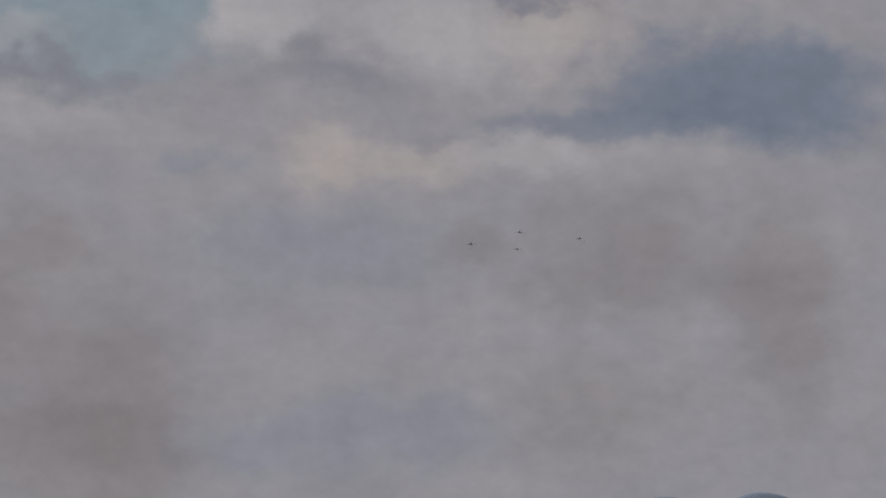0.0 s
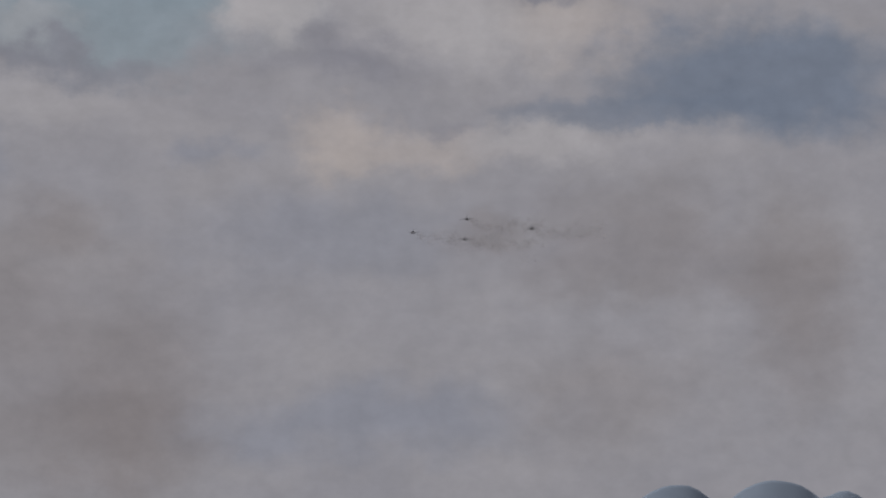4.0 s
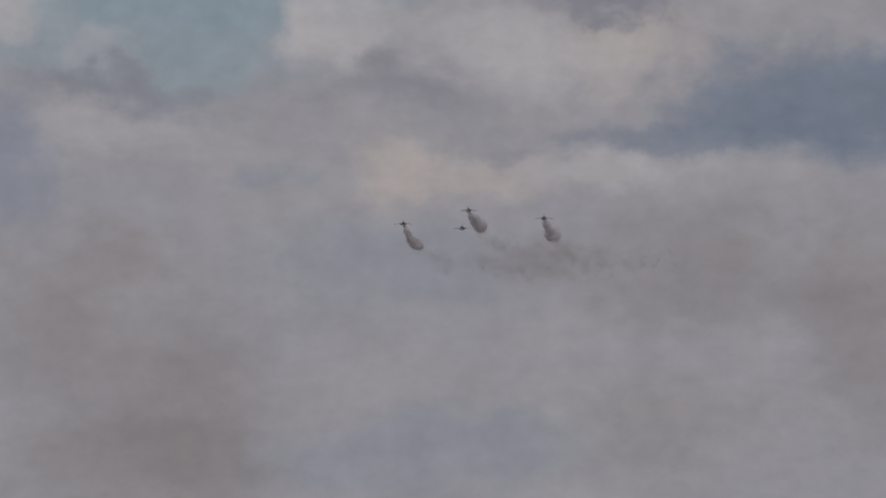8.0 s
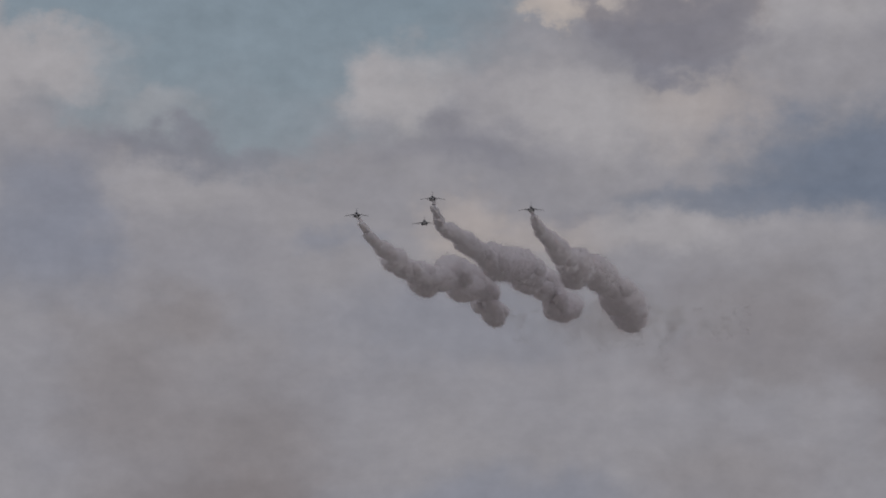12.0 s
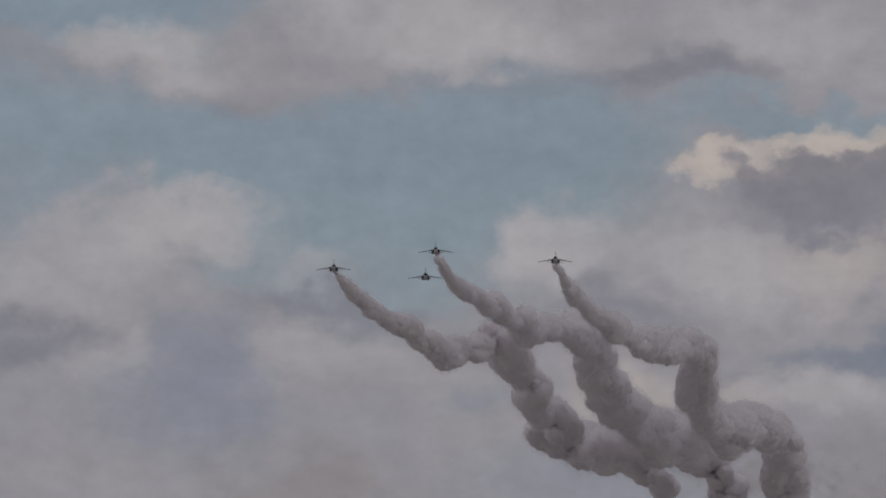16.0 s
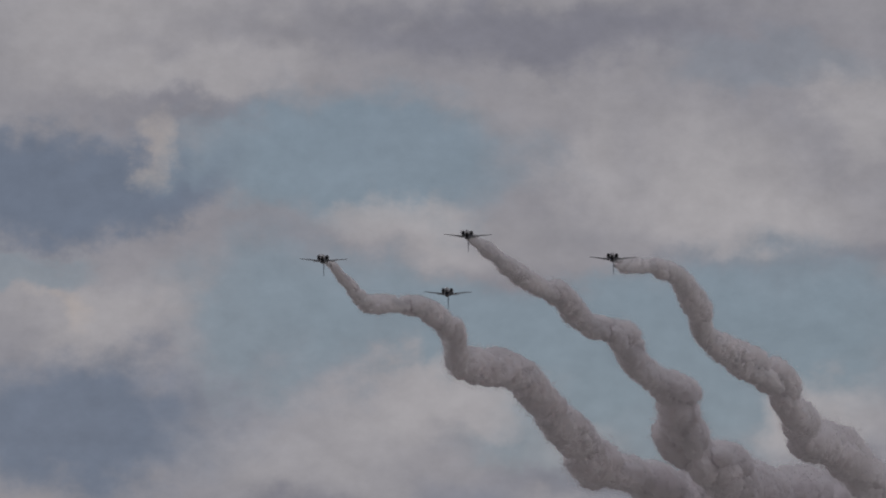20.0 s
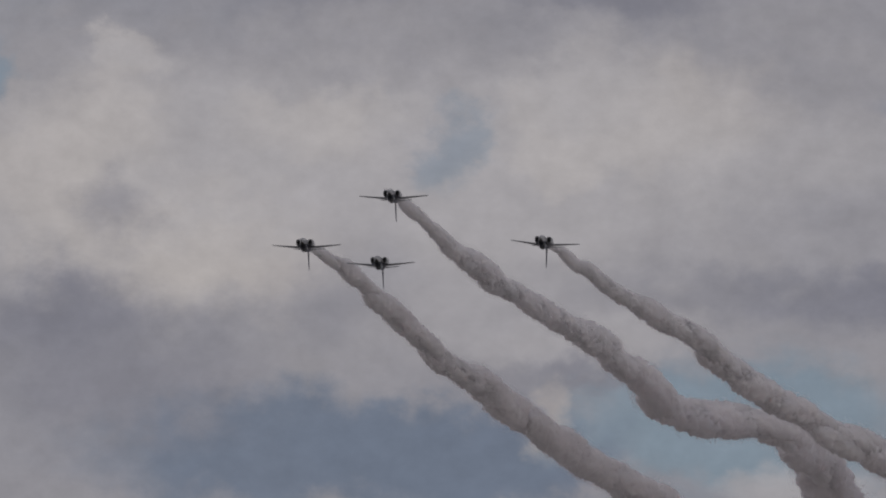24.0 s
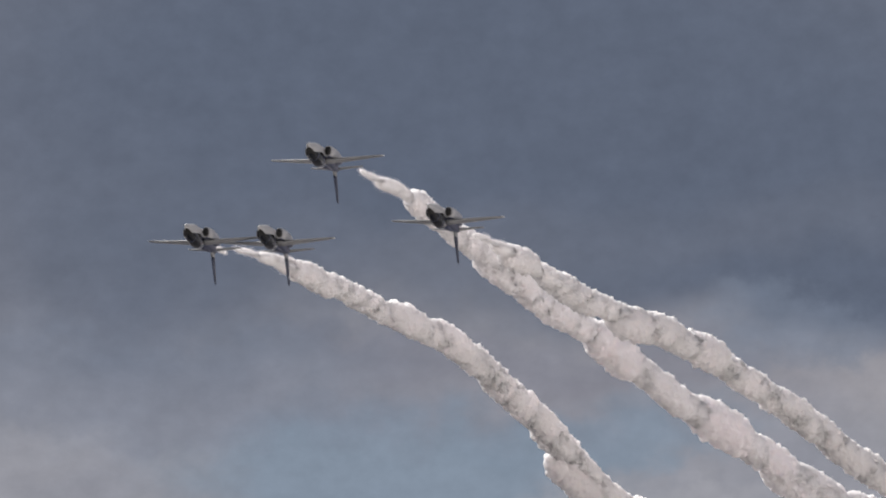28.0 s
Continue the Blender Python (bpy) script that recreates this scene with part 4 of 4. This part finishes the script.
# how the air carries the smoke of each trail, by the time at which it left the jet: a quick push and a slower one in metres, to the right and up, then the flow in metres a second
DRIFT = (
    ((-0.41, 1.11, 2.09, 5.27, 8.35, 7.81, 8.74, 9.56, 5.86, 2.75, 2.12, 3.60, 0.26, -0.12, -1.27, -1.40, -1.25, -1.53, -2.09, -1.53, -2.26, -1.01, 0.76, -0.56, 0.62, 1.33, 0.61, 0.92, 2.38, 2.07, 0.66, 1.10, 1.10, 1.96, 1.88, -1.24, -0.85, 1.33),
     (-7.59, -9.64, -9.36, -8.37, -6.77, -7.22, -9.11, -11.41, -12.93, -9.06, -3.25, -3.73, -2.05, -1.15, -1.55, -1.21, -1.65, -3.01, -4.10, -2.84, -0.30, -0.50, 0.93, -0.07, -0.32, 1.06, 0.27, 1.00, 2.44, 2.47, 2.13, 2.82, 2.73, 1.64, 5.22, 5.13, 6.01, 6.91),
     (-0.98, 1.74, 4.75, 4.28, -1.59, -9.69, -15.88, -17.33, -10.31, -6.05, -4.54, -3.38, -2.47, -2.91, -1.52, 0.11, 0.48, 1.00, 1.78, 0.72, -3.43, -1.53, -1.16, -2.84, -3.52, -5.07, -4.38, -3.97, -5.86, -4.74, -3.59, -4.14, -4.11, -7.29, -5.18, -7.53, -3.85, -9.79),
     (8.75, 11.90, 17.31, 14.93, 2.46, -5.94, -4.92, -5.02, 4.07, 12.50, 6.54, -7.95, -5.75, -6.64, -4.37, -2.06, -0.75, 0.48, 2.66, 3.11, 1.09, 1.35, 1.02, -2.98, -7.60, -8.15, -8.07, -8.39, -11.89, -11.98, -12.20, -14.56, -15.75, -16.81, -21.55, -28.37, -27.06, -35.72),
     (2.36, 0.76, -0.56, -1.87, -1.93, -1.20, 0.09, 0.95, 0.63, 0.52, 0.04, -0.40, -0.06, 0.01, 0.01, -0.23, -0.42, -0.44, -0.11, -0.13, -0.74, 0.42, 0.25, -0.06, -0.02, -0.08, 0.76, 0.71, 0.20, 0.02, 0.08, -0.31, 0.05, -0.02, 0.96, 2.05, 4.11, 2.49),
     (-1.92, -1.04, -1.56, -1.70, -0.49, 1.52, 2.13, 4.38, 4.09, 2.09, 0.41, 2.23, 1.36, 1.16, 0.61, 0.02, 0.01, 0.35, 0.84, 0.58, -0.34, 0.58, 0.77, 0.27, -1.06, -0.26, 1.05, 1.62, 1.69, 2.18, 2.53, 2.73, 4.05, 6.61, 5.27, 5.19, 6.70, 4.11)),
    ((0.89, 0.54, 1.60, 3.87, 5.53, 4.91, 3.69, 4.33, -1.73, -3.18, 0.48, -0.09, -1.77, -1.53, -2.92, -1.52, -0.66, 0.45, 1.17, 0.84, 0.82, 1.39, 1.14, 0.02, 0.33, 1.14, 0.58, 2.87, 0.89, -0.04, -0.47, -0.63, 0.70, -0.07, 2.05, 1.63, 0.65, 0.93),
     (-1.42, -4.44, -7.67, -9.43, -9.81, -9.34, -8.10, -5.72, -8.93, -11.48, -6.04, -8.65, -8.20, -4.52, -5.35, -3.54, -2.43, -0.95, 0.50, 0.66, 1.13, 1.92, 2.90, 1.46, 1.66, 1.78, 1.14, 6.09, 3.72, 3.03, 2.52, 0.82, 2.23, 1.19, 3.54, 4.34, 3.37, 4.17),
     (-1.00, 1.70, 5.24, 6.19, 3.87, 0.55, -2.05, -5.15, 2.38, 11.95, 6.09, 1.34, 3.34, 2.19, 5.11, 5.42, 4.06, 2.94, -0.19, -1.42, -0.01, -0.75, 0.19, -0.02, -1.52, -5.28, -7.48, -5.68, -4.46, -1.39, -0.11, -0.04, -0.86, 1.00, -0.03, -0.40, -0.06, 0.86),
     (-2.15, 0.51, 4.10, 4.95, 2.14, -0.49, -2.29, -7.34, -1.58, 13.62, 15.35, 8.29, 6.84, 4.19, 6.82, 6.29, 3.17, 0.90, -2.72, -4.57, -5.23, -4.96, -3.99, -4.66, -7.56, -11.54, -15.05, -18.49, -15.65, -11.35, -10.98, -10.35, -11.30, -9.83, -12.07, -14.12, -14.50, -15.59),
     (1.70, 1.50, 0.30, -0.85, -1.62, -1.62, -0.91, -0.19, 0.52, -0.97, -0.83, -0.48, -0.85, -0.98, -1.18, -1.83, -1.19, -0.54, -0.13, 0.42, 0.95, -0.29, -0.59, -0.59, -0.33, -0.25, 1.43, 1.74, 0.22, -0.21, -0.43, -1.05, -1.81, -1.59, -3.15, -2.83, -2.43, -2.05),
     (-2.77, -1.56, -0.83, -0.38, -0.03, 0.16, 0.09, 1.67, 2.53, 1.05, -1.31, -0.13, -0.10, -0.78, -1.31, -1.58, -0.98, -0.15, 0.38, 1.02, 1.33, 0.69, -0.15, 0.13, 0.63, 1.84, 4.87, 3.78, 1.81, 1.67, 1.35, 1.51, 1.28, 2.14, 0.52, 0.27, 0.37, 0.01)),
    ((-0.02, 0.35, 1.58, 1.86, 2.59, 0.25, -0.09, 1.57, 0.76, 0.10, 4.59, 4.37, 6.07, 2.26, -0.24, -0.53, -1.73, -3.04, -3.72, -3.37, -3.60, -3.38, -1.06, -0.14, 0.23, -1.76, -1.60, -0.29, -0.34, -0.43, 1.07, 0.76, 0.21, 0.86, 1.51, 1.91, 0.04, -0.23),
     (-1.65, -3.40, -4.24, -3.70, -4.74, -4.97, -7.68, -5.60, -4.62, -5.50, -5.09, -7.34, -7.86, -4.25, -4.38, -2.96, -3.36, -4.54, -4.12, -3.27, -2.01, -1.72, -0.83, 1.91, 0.88, -2.33, 1.47, 1.90, 1.29, 0.86, 2.73, 0.79, -0.18, 2.45, 2.26, 3.97, 4.63, 5.56),
     (1.38, 0.89, -0.26, -3.11, -2.92, -0.60, -0.09, -2.17, -8.88, -8.22, -7.15, -6.57, -5.06, -6.27, -3.30, 0.10, 1.45, 2.26, 3.60, 4.15, 5.78, 5.42, 7.58, 6.22, 4.49, 2.23, 1.75, 0.27, -0.12, -0.75, -1.00, -0.39, 1.66, 3.33, 4.14, 1.16, 2.77, -0.04),
     (-1.77, -3.63, -5.28, -6.66, -5.84, 0.98, 2.46, 2.97, 0.52, 1.35, 0.50, 1.71, -0.44, -6.05, -3.09, 0.45, 1.34, 2.11, 3.47, 4.25, 4.60, 3.67, 3.28, 1.30, -1.08, -2.39, -2.41, -6.15, -8.44, -9.01, -8.98, -8.27, -5.17, -5.46, -6.15, -10.56, -15.63, -26.61),
     (0.48, 1.18, 1.69, 2.16, 1.38, 0.40, 0.09, 0.20, 2.12, 4.28, 3.22, 1.52, -0.06, 0.63, 0.77, -0.54, -0.44, 0.07, 0.25, -0.29, -1.56, -2.38, -1.85, -1.80, -1.15, -0.31, 0.12, -0.36, 0.02, -0.06, -0.73, -1.45, -1.97, -3.13, -3.05, -3.17, -1.70, -2.13),
     (-1.79, -0.61, 0.35, 1.25, 1.42, -0.90, -0.90, -1.12, -0.56, 2.46, 2.56, 1.10, 1.18, 1.83, 1.80, 0.36, 0.25, 0.73, 0.62, 0.13, -1.13, -1.42, -0.92, -0.92, 0.17, 1.67, 1.85, 0.99, 1.47, 2.14, 1.87, 1.62, 1.64, -0.28, -0.13, 0.13, 0.48, -1.97)),
)
# radius of a trail by its age, and how wide each trail is by the time at which it left the jet
AGES = (0.05, 0.15, 0.3, 0.6, 1.0, 1.6, 2.5, 4, 6, 9)
RADII = (0.66, 1.25, 1.78, 2.37, 2.93, 3.51, 4.54, 5.27, 6.26, 6.55)
LEFT_TIMES = (7.5, 8.5, 10, 11.5, 13, 14.5, 16, 17, 18, 19, 20, 21.5, 23, 24, 25, 26, 27, 28)
WIDTHS = ((1.48, 1.63, 1.45, 1.33, 1.23, 1.19, 1.06, 1.07, 1.00, 0.82, 0.92, 0.90, 0.83, 0.79, 0.75, 0.64, 0.66, 0.65),
          (1.60, 1.81, 1.65, 1.33, 1.30, 1.14, 1.13, 1.13, 1.09, 0.97, 0.96, 0.84, 0.80, 0.82, 0.78, 0.67, 0.61, 0.65),
          (1.55, 1.74, 1.56, 1.32, 1.31, 1.21, 1.08, 0.98, 0.94, 0.92, 0.89, 0.85, 0.82, 0.83, 0.77, 0.66, 0.68, 0.69))


def spread(number, age, left):
    """Radius of a trail by its age and the time at which it left the jet."""
    grown = float(np.interp(math.log(max(age, 0.03)), [math.log(a) for a in AGES], RADII))
    return grown * float(np.interp(left, LEFT_TIMES, WIDTHS[number]))


def soot_spread(number, age, left):
    """Radius of the thin exhaust before the smoke."""
    return 3.6 + 5.0 * age


def smoke_trail(number, rng, trail, levels, begins, ends, sizes=spread):
    rows = FLIGHT[number]
    times = [r[0] for r in rows]
    tails = np.array([pose(*r[1:]) @ Vector((-6.3, 0, 0.1)) for r in rows])
    back = (tails[2] - tails[0]) / (times[2] - times[0])
    made = []

    def left_at(te):
        if te < 0:
            return Vector(tails[0] + back * te)
        return Vector([float(np.interp(te, times, tails[:, c])) for c in range(3)])

    def centre(te, age):
        p = left_at(te)
        away = p.normalized()
        right = away.cross(Vector((0, 0, 1))).normalized()
        up = right.cross(away)
        if te < DRIFT_TIMES[0]:
            sink = float(np.interp(te, (0, 3, 6), (3, 4, 8))) * (1 - math.exp(-age / 0.4))
            return p - up * sink + right * 1.5 * age, right, up
        k = 1 - math.exp(-age / 0.25)
        slow = 1 - math.exp(-age / 1.5)
        jolt_x, jolt_y, push_x, push_y, flow_x, flow_y = (float(np.interp(te, DRIFT_TIMES, column)) for column in DRIFT[number])
        return p + right * (jolt_x * k + push_x * slow + flow_x * age) + up * (jolt_y * k + push_y * slow + flow_y * age), right, up

    for name, start, step, size, offset, meshes in levels:
        te = begins
        while te < ends and te + start < 28.0:
            pace = step * (0.5 if te > 25.3 else 1.0)
            middle = min(start + 0.5, 28.0 - te)
            if 7.7 < te < 27.8 and middle > 0.15:
                gap = centre(te + 0.15, middle - 0.15)[0] - centre(te - 0.15, middle + 0.15)[0]
            else:
                gap = left_at(te + 0.1) - left_at(te - 0.2)
            big = sizes(number, start * 1.25 + 0.03, te) * size * (rng.uniform(0.66, 1.34) if name == "billow" else rng.uniform(0.88, 1.14)) * ((0.62 if name in ("puff", "billow") else 0.8 if start else 1.0) if te > 25.3 else 1.0)
            off, a = rng.uniform(0, offset) if offset > 0 else -offset * rng.uniform(0.9, 1.1), rng.uniform(0, 2 * math.pi)
            long = max(big * 1.15, gap.length / 0.3 * pace * (1.25 if step < 0.08 else 0.8 if name == "soot_wisp" else 1.15 if te > 25.3 else 1.05)) if offset > 0 else big * 1.5
            tilt = 0.3 * big / long
            turn = gap.to_track_quat("X", "Z") @ Euler((rng.uniform(0, 6.28), rng.uniform(-tilt, tilt), rng.uniform(-tilt, tilt))).to_quaternion()
            ob = new(name, rng.choice(CRISP_MESHES if te > 25.3 and name in ("puff", "billow") else meshes))
            ob.parent = trail
            ob.scale = (long, big, big)
            tagged(ob, kind="stuff")
            keys = []
            for age in (start, start + 0.2, start + 0.5, start + 1.2, start + 2.5, start + 4.5, start + 8.0, 30.0):
                t = min(te + age, 28.0)
                if t < 0 or (keys and t <= keys[-1][0] + 0.07):
                    continue
                mid, right, up = centre(te, t - te)
                where = mid + (right * math.cos(a) + up * math.sin(a)) * off * sizes(number, t - te, te)
                keys.append((round(t * FPS) / FPS, Matrix.LocRotScale(where, turn, None)))
            made.append((ob, keys))
            te += pace * rng.uniform(0.88, 1.12)
    return made


TRAIL_LEVELS = (("wisp", 0.0, 0.06, 1.35, 0.05, FRESH_MESHES), ("wisp", 0.09, 0.085, 1.36, 0.08, WISP_MESHES),
                ("puff", 0.25, 0.11, 1.28, 0.16, PUFF_MESHES), ("puff", 0.55, 0.15, 1.26, 0.22, PUFF_MESHES),
                ("billow", 1.1, 0.2, 1.16, 0.40, PUFF_MESHES), ("billow", 2.1, 0.26, 1.16, 0.54, PUFF_MESHES), ("billow", 3.6, 0.34, 1.22, 0.64, PUFF_MESHES), ("billow", 5.8, 0.42, 1.28, 0.75, PUFF_MESHES))
SOOT_LEVELS = (("soot_wisp", 0.05, 0.2, 1.0, 0.3, SOOT_MESHES), ("soot_wisp", 1.3, 0.4, 1.0, 0.6, THIN_SOOT_MESHES))
drifting, trails = [], []
for number in range(3):
    trail = tagged(new("smoke_trail"), "billowing white smoke trail hanging in the air behind a jet", "smoke trail", group="smoke trails of the display jets")
    trails.append(trail)
    drifting += smoke_trail(number, random.Random(11 + number), trail, TRAIL_LEVELS, 7.45, 28.0)
# knots where the jets rolled over
for number, te in ((1, 16.8), (2, 18.95), (0, 18.75)):
    drifting += smoke_trail(number, random.Random(51 + number), trails[number], (("billow", 0.45, 0.09, 1.2, 0.55, PUFF_MESHES),), te, te + 0.25)
for number in range(4):
    trail = tagged(new("exhaust_trail"), "faint brown exhaust trail of a jet before its smoke", "exhaust trail", group="exhaust trails of the display jets")
    drifting += smoke_trail(number, random.Random(31 + number), trail, SOOT_LEVELS, -0.25, 7.38, soot_spread)


def motions():
    for number, jet in enumerate(jets):
        walk(jet, [(r[0], pose(*r[1:])) for r in FLIGHT[number]])
    # the added shade cloud slides left, fastest at the end to let sun in
    walk(deck, [(t, pose(x, 3600, 3000, 0, 0, -19.3)) for t, x in ((0, -3780), (20, -3790), (26, -3830), (27, -4040), (27.5, -4330), (28, -4480))])
    for ob, keys in drifting:
        first, m = keys[0]
        rows = keys[:1] + ([(first + 1 / FPS, m)] if len(keys) > 1 else []) + keys[1:]
        if first > 0:
            # unborn smoke waits beneath the ground, and comes out at the jet
            below = Matrix.LocRotScale((m.translation.x, m.translation.y, -60), m.to_quaternion(), None)
            rows = [(0, below), (first - 1 / FPS, below)] + rows
        walk(ob, rows)


motions()
